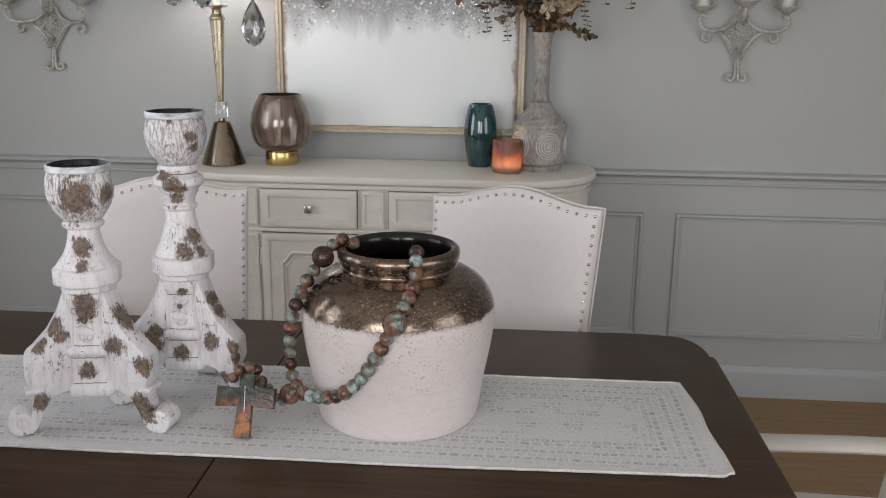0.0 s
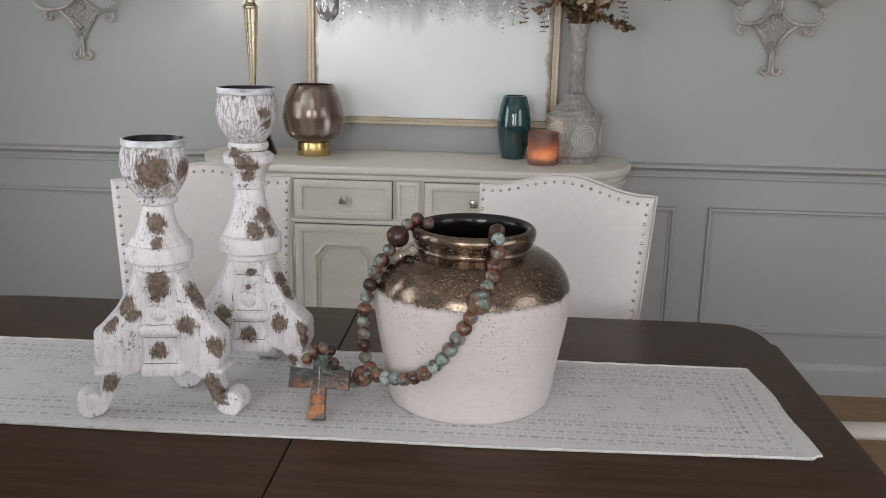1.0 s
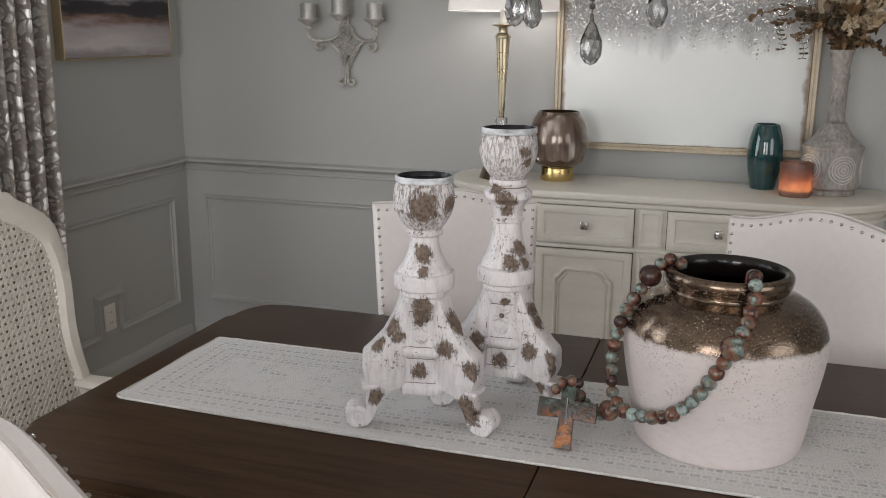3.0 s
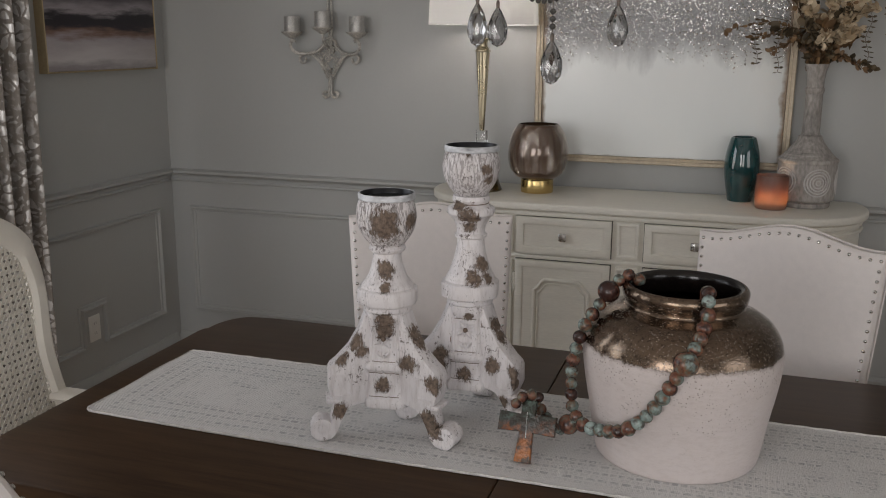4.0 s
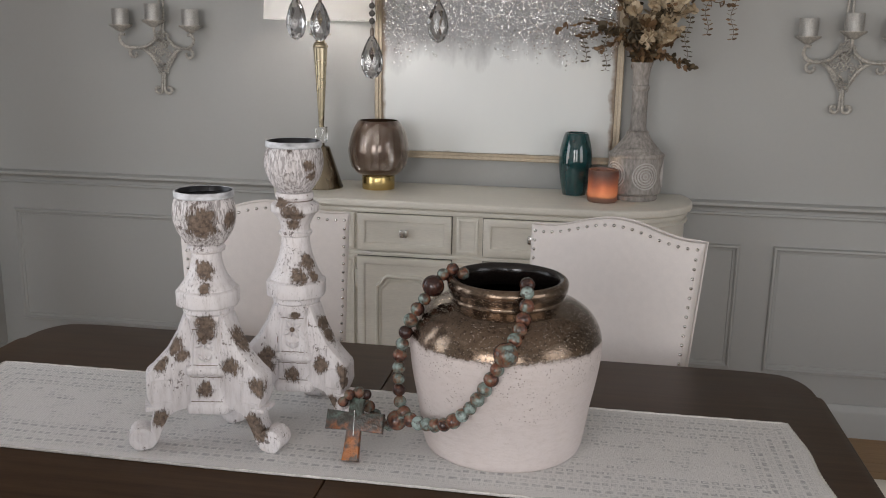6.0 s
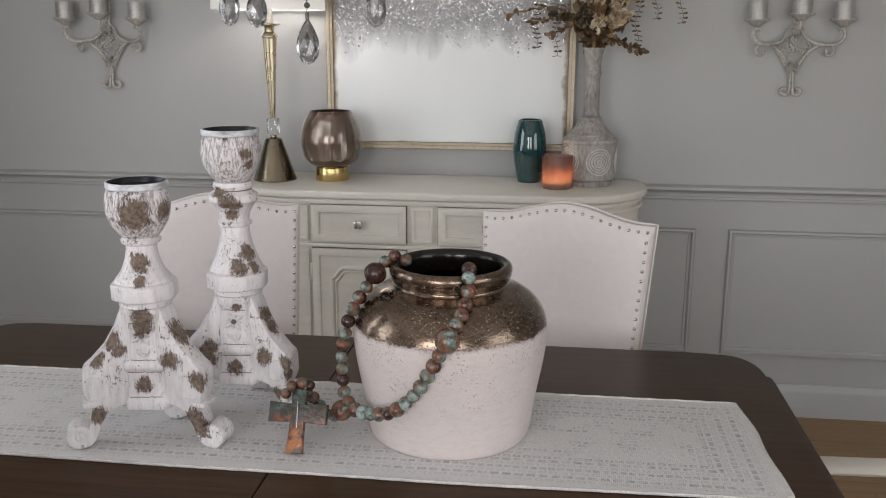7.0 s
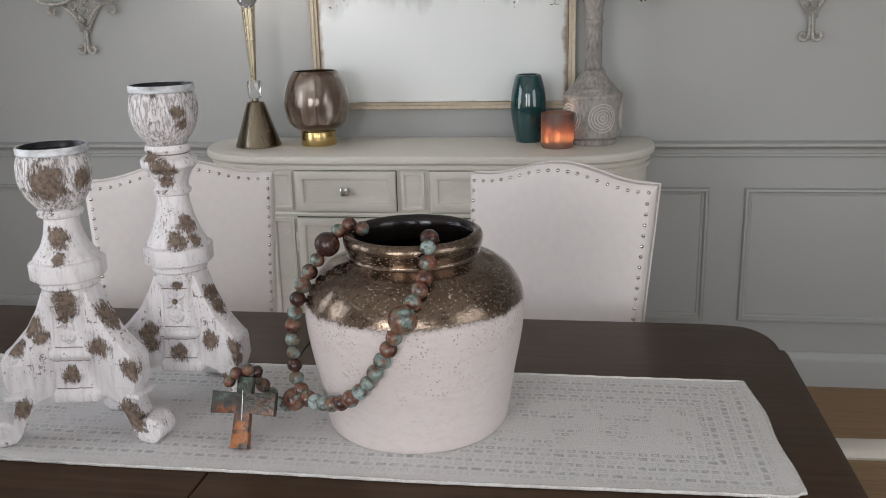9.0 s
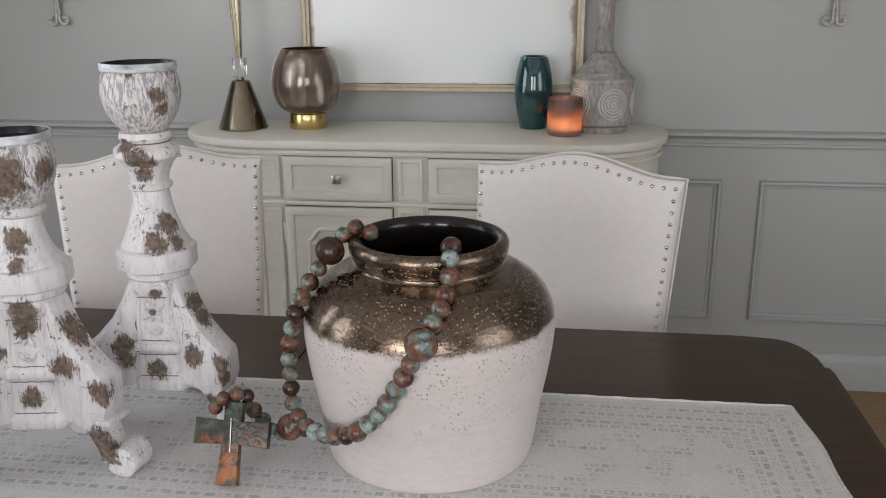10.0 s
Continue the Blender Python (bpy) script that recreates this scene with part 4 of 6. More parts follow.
CHAIR = side_chair(chair_pose((0.0, 2.805), (0.483, 2.647)))
copy_thing(CHAIR, chair_pose((-1.044, 2.645), (-0.563, 2.820)))
copy_thing(CHAIR, chair_pose((-0.589, 0.853), (-1.057, 1.052)))


# ---- cane armchairs at the table's ends ----
def cane_chair(m):
    """Faces local +x; origin on the floor below the back's foot."""
    t = thing("cane_armchair", "cream painted armchair with a woven cane back at the table's end", "chair", m, "cane armchairs at the table's ends")
    lean = lambda z: -0.14 * max(0, z - 0.45)

    def half(z):
        u = (z - 0.45) / 0.70
        return 0.262 - 0.018 * u + 0.012 * math.sin(u * 11) * (0.3 + u) - 0.10 * max(0, u - 0.86) ** 2 / 0.02

    zs = [0.45 + 0.70 * i / 40 for i in range(41)]
    crown = lambda y: 1.15 + 0.03 * math.cos(math.pi * y / 0.40)
    line = [(half(z), z) for z in zs]
    arc = [(half(1.15) * (1 - 2 * i / 16), crown(half(1.15) * (1 - 2 * i / 16))) for i in range(1, 16)]
    outer = line + arc + [(-y, z) for y, z in line[::-1]]
    c = (0.0, 0.80)
    inset = lambda p, w: (p[0] - math.copysign(min(abs(p[0]), w * (1.0 if abs(p[0]) > 0.1 else abs(p[0]) / 0.1)), p[0]), p[1] - w * max(-1, min(1, (p[1] - c[1]) / 0.30)))
    bm = bmesh.new()
    rings = []
    for w, dx in ((0.0, -0.012), (0.0, 0.012), (0.010, 0.019), (0.036, 0.017), (0.046, 0.006), (0.046, -0.008), (0.036, -0.017), (0.010, -0.018)):
        rings.append([bm.verts.new((lean(q[1]) + dx, q[0], q[1])) for q in (inset(p, w) for p in outer)])
    n = len(outer)
    for a, b in zip(rings, rings[1:] + rings[:1]):
        for i in range(n):
            bm.faces.new((a[i], a[(i + 1) % n], b[(i + 1) % n], b[i]))
    back = part("back_frame", bm, CREAMWOOD, t, "scalloped cream wooden back frame")
    # cane: upright, level and slanting strands
    bm = bmesh.new()
    w = 0.0019

    def strand(y0, z0, y1, z1, dx):
        d = Vector((0, y1 - y0, z1 - z0)).normalized()
        s = Vector((0, -d.z, d.y)) * w
        ps = [Vector((lean(z) + dx, y, z)) for y, z in ((y0, z0), (y1, z1))]
        lo = [bm.verts.new(p + s * q + Vector((o, 0, 0))) for p in ps for q in (-1, 1) for o in (-0.0006, 0.0006)]
        for q in ((0, 4, 5, 1), (2, 3, 7, 6), (1, 5, 7, 3), (0, 2, 6, 4)):
            bm.faces.new([lo[i] for i in q])

    step, zlo, zhi = 0.0180, 0.49, 1.135
    ok = lambda y, z: abs(y) < half(min(z, 1.149)) - 0.036
    for i in range(-14, 15):
        y = i * step
        zz = [z for z in (zlo + 0.01 * k for k in range(65)) if ok(y, z)]
        if zz:
            strand(y - 0.0022, zz[0], y - 0.0022, zz[-1], 0.0008)
            strand(y + 0.0022, zz[0], y + 0.0022, zz[-1], 0.0008)
    for k in range(36):
        z = zlo + k * step
        h = half(min(z, 1.149)) - 0.036
        strand(-h, z - 0.0022, h, z - 0.0022, -0.0008)
        strand(-h, z + 0.0022, h, z + 0.0022, -0.0008)
    for sgn in (-1, 1):
        for k in range(-32, 33):
            c0 = k * step
            run = [(y, zlo + c0 + sgn * y + 0.32) for y in (-0.24 + 0.01 * q for q in range(49))]
            run = [p for p in run if zlo < p[1] < zhi and ok(*p)]
            if len(run) > 1:
                strand(*run[0], *run[-1], 0.0022 * sgn)
    part("cane_panel", bm, CANE, back, "cream woven cane", flat=True)
    part("seat_frame", slab([(0.0, -0.26), (0.46, -0.29), (0.50, -0.24), (0.50, 0.24), (0.46, 0.29), (0.0, 0.26)], 0.40, 0.455, 0.012), CREAMWOOD, t)
    part("seat_cushion", slab([(0.01, -0.25), (0.45, -0.27), (0.48, -0.22), (0.48, 0.22), (0.45, 0.27), (0.01, 0.25)], 0.456, 0.515, 0.022, 4), LINEN, t, "ivory seat cushion")
    for s in (-1, 1):
        path = smooth_profile([(-0.03, s * 0.235, 0.640), (0.08, s * 0.250, 0.634), (0.20, s * 0.262, 0.626), (0.32, s * 0.264, 0.622), (0.40, s * 0.262, 0.618)], 5)
        bm = bmesh.new()
        rr = []
        for i, p in enumerate(path):
            rr.append([bm.verts.new(Vector(p) + Vector((0, 0.036 * math.cos(a), 0.015 * math.sin(a)))) for a in (2 * math.pi * q / 12 for q in range(12))])
        for a, b in zip(rr, rr[1:]):
            for i in range(12):
                bm.faces.new((a[i], a[(i + 1) % 12], b[(i + 1) % 12], b[i]))
        bm.faces.new(rr[0]), bm.faces.new(rr[-1])
        part("arm", bm, CREAMWOOD, t, "curved cream wooden arm")
        part("arm_support", tube([(0.37, s * 0.262, 0.608), (0.35, s * 0.275, 0.53), (0.33, s * 0.272, 0.43)], 0.017, 10), CREAMWOOD, t)
        part("leg", tube(smooth_profile([(0.44, s * 0.25, 0.41), (0.455, s * 0.262, 0.3), (0.44, s * 0.255, 0.12), (0.45, s * 0.262, 0.0)], 4), 0.024, 10, taper=lambda k: 1 - 0.45 * k), CREAMWOOD, t)
        part("leg", tube([(0.01, s * 0.235, 0.46), (-0.05, s * 0.235, 0.0)], 0.022, 10, taper=lambda k: 1 - 0.3 * k), CREAMWOOD, t)
    return t


CANE = simple("cream_cane", (0.66, 0.62, 0.55), 0.5, vary=0.12, scale=200)
ARMCHAIR = cane_chair(pose(-1.585, 1.735, 0, 0, 0, 0))
copy_thing(ARMCHAIR, pose(1.10, 1.84, 0, 0, 0, 180))
# ---- the sideboard ----
SBX, SB_FRONT, SB_BACK, SB_TOP = -0.270, 3.405, 3.828, 0.985


def sideboard_outline(grow):
    """Flat front, a small break, and round ends; local x from the middle, y from the front."""
    right = [(0.545 + grow * 0.3, -grow), (0.560 + grow * 0.3, 0.012 - grow)]
    depth = SB_BACK - SB_FRONT
    for k in range(1, 15):
        a = radians(-90 + 128 * k / 14)
        right.append((0.56 + (0.245 + grow) * math.cos(a), 0.282 + (0.268 + grow) * math.sin(a)))
    right = [(x, min(y, depth)) for x, y in right]
    right.append((right[-1][0] - 0.01, depth))
    return right + [(-x, y) for x, y in right[::-1]]


def framed_panel(x0, x1, z0, z1, y, rim, sink):
    """A raised-edge frame round a sunken field, facing -y."""
    bm = bmesh.new()

    def loop(w, dy):
        return [bm.verts.new((px, y + dy, pz)) for px, pz in ((x0 + w, z0 + w), (x1 - w, z0 + w), (x1 - w, z1 - w), (x0 + w, z1 - w))]

    rings = [loop(0, 0.016), loop(0, 0.001), loop(0.002, 0), loop(rim - 0.006, 0), loop(rim - 0.002, 0.002), loop(rim, sink), loop(rim + 0.006, sink + 0.001)]
    for a, b in zip(rings, rings[1:]):
        for i in range(4):
            bm.faces.new((a[i], a[(i + 1) % 4], b[(i + 1) % 4], b[i]))
    bm.faces.new(rings[-1])
    return bm


def sideboard():
    t = thing("sideboard", "antiqued cream painted sideboard with drawers, panelled doors and rounded ends", "sideboard", pose(SBX, SB_FRONT, 0))
    body = slab(sideboard_outline(0.0), 0.085, SB_TOP - 0.0402)
    part("body", body, SIDEBOARD, t)
    part("plinth", slab(sideboard_outline(0.012), 0.0, 0.0848, 0.005), SIDEBOARD, t)
    part("cornice", slab(sideboard_outline(0.010), SB_TOP - 0.052, SB_TOP - 0.0305, 0.007, 3), SIDEBOARD, t)
    part("worktop", slab(sideboard_outline(0.026), SB_TOP - 0.030, SB_TOP, 0.009, 4), SIDEBOARD, t, "cream top with a moulded edge")
    part("middle_rail", slab([(x, y) for x, y in sideboard_outline(0.008)], 0.769, 0.784, 0.004), SIDEBOARD, t)
    knob_m = mesh_of("knob", boxed(-0.015, 0.015, -0.030, -0.016, -0.015, 0.015, 0.005, 2), SILVER)
    post_m = mesh_of("knob_post", tube([(0, 0, 0), (0, -0.018, 0)], 0.005, 8), SILVER)
    for s in (-1, 1):
        a, b = sorted((s * 0.060, s * 0.418))
        part("drawer_gap", boxed(a - 0.003, b + 0.003, -0.0012, 0.004, 0.788, 0.934), SHADOWGAP, t)
        d = part("drawer", framed_panel(a, b, 0.791, 0.931, -0.0165, 0.030, 0.008), SIDEBOARD, t, "cream drawer front with a sunken panel")
        k = part("knob", knob_m, SILVER, d, "square nickel knob", pose((a + b) / 2, -0.0, 0.861))
        part("knob_base", post_m, SILVER, d, m=pose((a + b) / 2, -0.008, 0.861))
        part("door_gap", boxed(a - 0.003, b + 0.003, -0.0012, 0.004, 0.115, 0.767), SHADOWGAP, t)
        door = part("door", framed_panel(a, b, 0.118, 0.764, -0.0165, 0.030, 0.005), SIDEBOARD, t, "cream door with a notched panel moulding")
        # applied moulding whose corners are notched
        x0, x1, z0, z1, n = a + 0.075, b - 0.075, 0.175, 0.690, 0.030
        pts = []
        for cx, cz, sx, sz in ((x0, z1, 1, -1), (x1, z1, -1, -1), (x1, z0, -1, 1), (x0, z0, 1, 1)):
            q = [(cx, cz + sz * n * 1.3), (cx + sx * n * 0.45, cz + sz * n * 1.0), (cx + sx * n * 0.9, cz + sz * n * 0.35), (cx + sx * n * 1.3, cz)]
            pts += q if sx * sz < 0 else q[::-1]
        pts.append(pts[0])
        part("panel_moulding", tube([(x, -0.0125, z) for x, z in pts], 0.0075, 8), SIDEBOARD, door)
        part("panel_bead", tube([((a + b) / 2 + (x - (a + b) / 2) * 0.86, -0.012, (z0 + z1) / 2 + (z - (z0 + z1) / 2) * 0.945) for x, z in pts], 0.0035, 6), SIDEBOARD, door)
        hx = s * 0.424
        part("hinge", boxed(hx - 0.006, hx + 0.006, -0.012, 0.0, 0.640, 0.712, 0.003), SIDEBOARD, door)
        p, q = sorted((s * 0.432, s * 0.512))
        part("pilaster_panel", framed_panel(p, q, 0.794, 0.928, -0.012, 0.014, 0.006), SIDEBOARD, t)
        part("pilaster_panel", framed_panel(p, q, 0.118, 0.760, -0.012, 0.014, 0.006), SIDEBOARD, t)
        # the curved door in each end
        for z0, z1 in ((0.794, 0.928), (0.118, 0.760)):
            ring = [(x, y) for x, y in sideboard_outline(0.004) if s * x > 0.60 and 0.02 < y < 0.36]
            bm = bmesh.new()
            for zz0, zz1 in ((z0, z0 + 0.02), (z1 - 0.02, z1)):
                tube([(x, y, (zz0 + zz1) / 2) for x, y in ring], 0.008, 6, bm)
            part("end_moulding", bm, SIDEBOARD, t)
    part("pilaster_panel", framed_panel(-0.040, 0.040, 0.794, 0.928, -0.012, 0.014, 0.006), SIDEBOARD, t)
    part("pilaster_panel", framed_panel(-0.040, 0.040, 0.118, 0.760, -0.012, 0.014, 0.006), SIDEBOARD, t)


sideboard()
ON = SB_TOP + 0.0005


# ---- the things on the sideboard ----
def table_lamp():
    t = thing("table_lamp", "lit table lamp, tapered brass stem, cone foot, white drum shade", "lamp", pose(-0.893, 3.620, ON))
    part("foot", lathe([(0, 0), (0.084, 0), (0.085, 0.004), (0.082, 0.010), (0.034, 0.155), (0.030, 0.163), (0.012, 0.167), (0.012, 0.178), (0, 0.18)], 48), ANTIQUE, t, "dark brass cone foot")
    part("glass_block", boxed(-0.020, 0.020, -0.020, 0.020, 0.178, 0.240, 0.002), CLEAR, t, "clear glass block")
    sq = lambda a, z, r: r * (0.88 + 0.24 * abs(math.sin(3 * a + 0.5)))
    part("stem", lathe([(0, 0.240), (0.0085, 0.240), (0.024, 0.545), (0.0, 0.546)], 60, sq), BRASSDARK, t, "tapered fluted brass stem")
    part("collar", lathe([(0, 0.546), (0.029, 0.546), (0.030, 0.549), (0.030, 0.555), (0.025, 0.558), (0.026, 0.563), (0.018, 0.568), (0.017, 0.582), (0.021, 0.590), (0.040, 0.594), (0.043, 0.597), (0.042, 0.600), (0, 0.601)], 32), BRASSDARK, t)
    part("neck", lathe([(0, 0.601), (0.012, 0.601), (0.012, 0.70), (0, 0.70)], 20), CANDLE, t, "white lamp neck")
    part("shade", lathe([(0.213, 0.650), (0.215, 0.650), (0.200, 0.950), (0.198, 0.950), (0.213, 0.650)], 64), LAMPSHADE, t, "white fabric drum shade")
    part("spider", tube([(-0.20, 0, 0.93), (0.20, 0, 0.93)], 0.003, 6), SILVER, t)
    part("harp", tube([(0, 0, 0.70), (0, 0, 0.93)], 0.005, 8), SILVER, t)
    bulb = part("bulb", lathe([(0, 0.70), (0.014, 0.70), (0.018, 0.73), (0.030, 0.765), (0.030, 0.785), (0.018, 0.805), (0, 0.81)], 20), BULB, t, "glowing bulb")


BRASSDARK = simple("polished_dark_brass", (0.44, 0.38, 0.27), 0.27, 1.0, vary=0.06, scale=60, relief=0.02, dist=0.0003)
CANDLE = simple("ivory_sleeve", (0.75, 0.72, 0.65), 0.5, vary=0.03)
m_, nt_, b_ = shader("lamp_bulb_glow")
b_.inputs["Emission Color"].default_value = (1.0, 0.965, 0.925, 1)
b_.inputs["Emission Strength"].default_value = 56.0
BULB = m_
m_, nt_, b_ = shader("translucent_white_shade")
b_.inputs["Base Color"].default_value = (0.92, 0.92, 0.91, 1)
b_.inputs["Roughness"].default_value = 0.85
tr_ = node(nt_, "ShaderNodeBsdfTranslucent", Color=(0.92, 0.91, 0.89, 1))
mx_ = node(nt_, "ShaderNodeMixShader", Fac=0.5)
nt_.links.new(b_.outputs[0], mx_.inputs[1])
nt_.links.new(tr_.outputs[0], mx_.inputs[2])
nt_.links.new(mx_.outputs[0], nt_.nodes["Material Output"].inputs["Surface"])
bump(nt_, b_, noise_of(nt_, coords(nt_), 300.0), 0.15, 0.0005)
LAMPSHADE = m_
table_lamp()


def smoke_glass(name, colour, metal, rough):
    m, nt, b = shader(name)
    v = coords(nt)
    nt.links.new(mix(nt, noise_of(nt, v, 30.0), tuple(c * 0.75 for c in colour), tuple(c * 1.2 for c in colour)), b.inputs["Base Color"])
    b.inputs["Metallic"].default_value, b.inputs["Roughness"].default_value = metal, rough
    b.inputs["Coat Weight"].default_value = 0.8
    return m


BOWLGLASS = smoke_glass("smoky_bronze_lustre_glass", (0.105, 0.060, 0.037), 0.4, 0.15)
ENGRAVED = simple("engraved_silver_lines", (0.80, 0.74, 0.68), 0.26, 0.9, vary=0.2)


def globe_holder():
    t = thing("globe_candle_holder", "smoky bronze glass globe candle holder with leaf engraving, brass foot", "candle holder", pose(-0.668, 3.650, ON))
    part("foot", lathe([(0, 0), (0.064, 0), (0.065, 0.002), (0.065, 0.050), (0.064, 0.052), (0, 0.052)], 48), BRASS, t, "polished brass ring foot")
    prof = [(0.045, 0.052), (0.070, 0.056), (0.092, 0.070), (0.110, 0.098), (0.119, 0.140), (0.119, 0.170), (0.112, 0.208), (0.099, 0.242), (0.080, 0.270)]
    outer = smooth_profile(prof, 5)
    inner = [(r - 0.004, z) for r, z in outer[::-1]]
    bowl = part("bowl", lathe([(0, 0.0525)] + outer + inner[:-1] + [(0, 0.058)], 72), BOWLGLASS, t, "smoky bronze glass bowl")
    # engraved leaves: fine strokes standing on the glass

    def rad(z):
        for (r0, z0), (r1, z1) in zip(outer, outer[1:]):
            if z0 <= z <= z1:
                return r0 + (r1 - r0) * (z - z0) / max(1e-6, z1 - z0)
        return outer[-1][0]

    bm = bmesh.new()
    on = lambda a, z: Vector((rad(z) * math.cos(a), rad(z) * math.sin(a), z))
    cols = 12
    for col in range(cols):
        a0 = 2 * math.pi * col / cols - math.pi / 2
        for k in range(30):
            z = 0.082 + 0.168 * k / 29
            for s in (-1, 1):
                p = [on(a0 + s * q * math.pi / cols * 0.92, min(0.266, z + 0.013 * q)) for q in (0.06, 0.4, 1.0)]
                tube([Vector((x.x * 1.001, x.y * 1.001, x.z)) for x in p], 0.00055, 4, bm)
    part("engraving", bm, ENGRAVED, bowl, "pale engraved leaf strokes")["kind"] = "stuff"


globe_holder()


def teal_vase():
    t = thing("vase", "glossy teal ceramic barrel vase with faceted sides", "vase", pose(0.108, 3.716, ON))
    facet = lambda a, z, r: r * (1 - 0.010 * abs(math.cos(5 * a)))
    outer = smooth_profile([(0.044, 0.0), (0.047, 0.004), (0.056, 0.05), (0.064, 0.10), (0.066, 0.135), (0.061, 0.185), (0.050, 0.228), (0.045, 0.241)], 5)
    part("body", lathe([(0, 0)] + outer + [(0.042, 0.242), (0.040, 0.238)] + [(r - 0.006, z) for r, z in outer[::-1][3:]] + [(0, 0.008)], 60, facet), TEAL, t)


teal_vase()


def votive():
    t = thing("votive_candle", "lit votive candle in an amber mercury glass with painted candle glow", "candle", pose(0.217, 3.578, ON))
    outer = [(0.052, 0.0), (0.055, 0.004), (0.057, 0.03), (0.057, 0.118), (0.0565, 0.121)]
    part("glass", lathe([(0, 0)] + outer + [(0.0545, 0.121), (0.0535, 0.115), (0.053, 0.012), (0, 0.010)], 48), VOTIVEGLASS, t, "amber mercury glass with painted candle glow")
    part("wax", lathe([(0, 0.0105), (0.0525, 0.0125), (0.0525, 0.022), (0.040, 0.020), (0, 0.019)], 40), WAX, t, "ivory wax")
    part("wick", tube([(0, 0, 0.019), (0.001, 0, 0.030)], 0.0009, 6), BLACKMETAL, t)
    part("flame", lathe([(0, 0.026), (0.0065, 0.030), (0.0085, 0.036), (0.0055, 0.046), (0, 0.056)], 16), FLAME, t, "candle flame")


m_, nt_, b_ = shader("amber_mercury_glass_painted_glow")
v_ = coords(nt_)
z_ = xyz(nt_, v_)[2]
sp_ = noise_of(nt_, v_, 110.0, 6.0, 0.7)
# Candle glow painted into the glass: paler low by the flame, darker upwards.
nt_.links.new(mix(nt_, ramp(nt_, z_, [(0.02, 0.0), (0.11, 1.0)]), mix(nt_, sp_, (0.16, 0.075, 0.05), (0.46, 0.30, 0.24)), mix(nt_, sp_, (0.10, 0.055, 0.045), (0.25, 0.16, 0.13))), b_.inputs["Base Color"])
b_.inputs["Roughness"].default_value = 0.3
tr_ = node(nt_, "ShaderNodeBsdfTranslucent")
# The translucent colour carries the same painted glow, fading towards the rim.
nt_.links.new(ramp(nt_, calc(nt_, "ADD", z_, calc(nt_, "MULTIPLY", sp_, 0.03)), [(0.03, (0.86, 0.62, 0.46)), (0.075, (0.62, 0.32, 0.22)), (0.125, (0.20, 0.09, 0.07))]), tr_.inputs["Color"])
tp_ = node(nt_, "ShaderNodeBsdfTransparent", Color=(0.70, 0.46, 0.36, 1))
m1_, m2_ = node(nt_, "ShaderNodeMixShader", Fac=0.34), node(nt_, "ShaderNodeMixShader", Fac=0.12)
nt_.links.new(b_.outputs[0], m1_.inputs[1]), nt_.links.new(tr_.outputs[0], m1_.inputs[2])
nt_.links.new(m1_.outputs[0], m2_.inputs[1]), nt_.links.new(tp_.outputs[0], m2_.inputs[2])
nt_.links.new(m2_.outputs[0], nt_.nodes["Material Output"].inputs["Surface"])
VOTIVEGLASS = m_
WAX = simple("ivory_wax", (0.80, 0.74, 0.66), 0.5, vary=0.05)
m_, nt_, b_ = shader("candle_flame")
b_.inputs["Emission Color"].default_value = (1.0, 0.74, 0.44, 1)
b_.inputs["Emission Strength"].default_value = 120.0
FLAME = m_
votive()


STONEWASH = simple("whitewashed_grey_wood", (0.31, 0.285, 0.265), 0.65, vary=0.6, scale=45, relief=0.4, dist=0.002, stretch=(2.2, 2.2, 0.9))


def tall_vase():
    t = thing("tall_vase", "tall whitewashed carved vase with ring ornament, holding dried stems", "vase", pose(0.338, 3.682, ON))
    prof = [(0, 0), (0.086, 0), (0.088, 0.004), (0.088, 0.016), (0.084, 0.020), (0.098, 0.026), (0.1015, 0.032), (0.1030, 0.162), (0.1060, 0.166), (0.1065, 0.173), (0.103, 0.178), (0.097, 0.180), (0.087, 0.190), (0.085, 0.194), (0.075, 0.203), (0.072, 0.208), (0.061, 0.220), (0.057, 0.227), (0.047, 0.240), (0.043, 0.250), (0.043, 0.257), (0.034, 0.263), (0.0305, 0.275),
            (0.0295, 0.41), (0.034, 0.420), (0.034, 0.428), (0.0295, 0.434), (0.030, 0.460), (0.034, 0.490), (0.041, 0.512), (0.041, 0.516), (0.036, 0.516), (0.030, 0.49), (0.026, 0.45), (0, 0.44)]
    octo = lambda a, z, r: r * (1 + 0.005 * noise.noise(Vector((math.cos(a) * 2, math.sin(a) * 2, z * 30))))
    body = part("body", lathe(prof, 64, octo), STONEWASH, t)
    body.data.set_sharp_from_angle(angle=radians(16))
    for deg in (-70, 2, 74, 146, 218):
        a = radians(deg)
        for r in (0.008, 0.019, 0.029, 0.039, 0.049):
            ring = []
            for k in range(25):
                b = 2 * math.pi * k / 24
                aa = a + r * math.cos(b) / 0.1025
                ring.append((0.1028 * math.cos(aa), 0.1028 * math.sin(aa), 0.098 + r * math.sin(b)))
            part("carved_ring", tube(ring, 0.0027, 5, caps=False), RINGWASH, body)


RINGWASH = simple("pale_carved_ring", (0.50, 0.475, 0.46), 0.65, vary=0.3, scale=80, relief=0.3)
tall_vase()


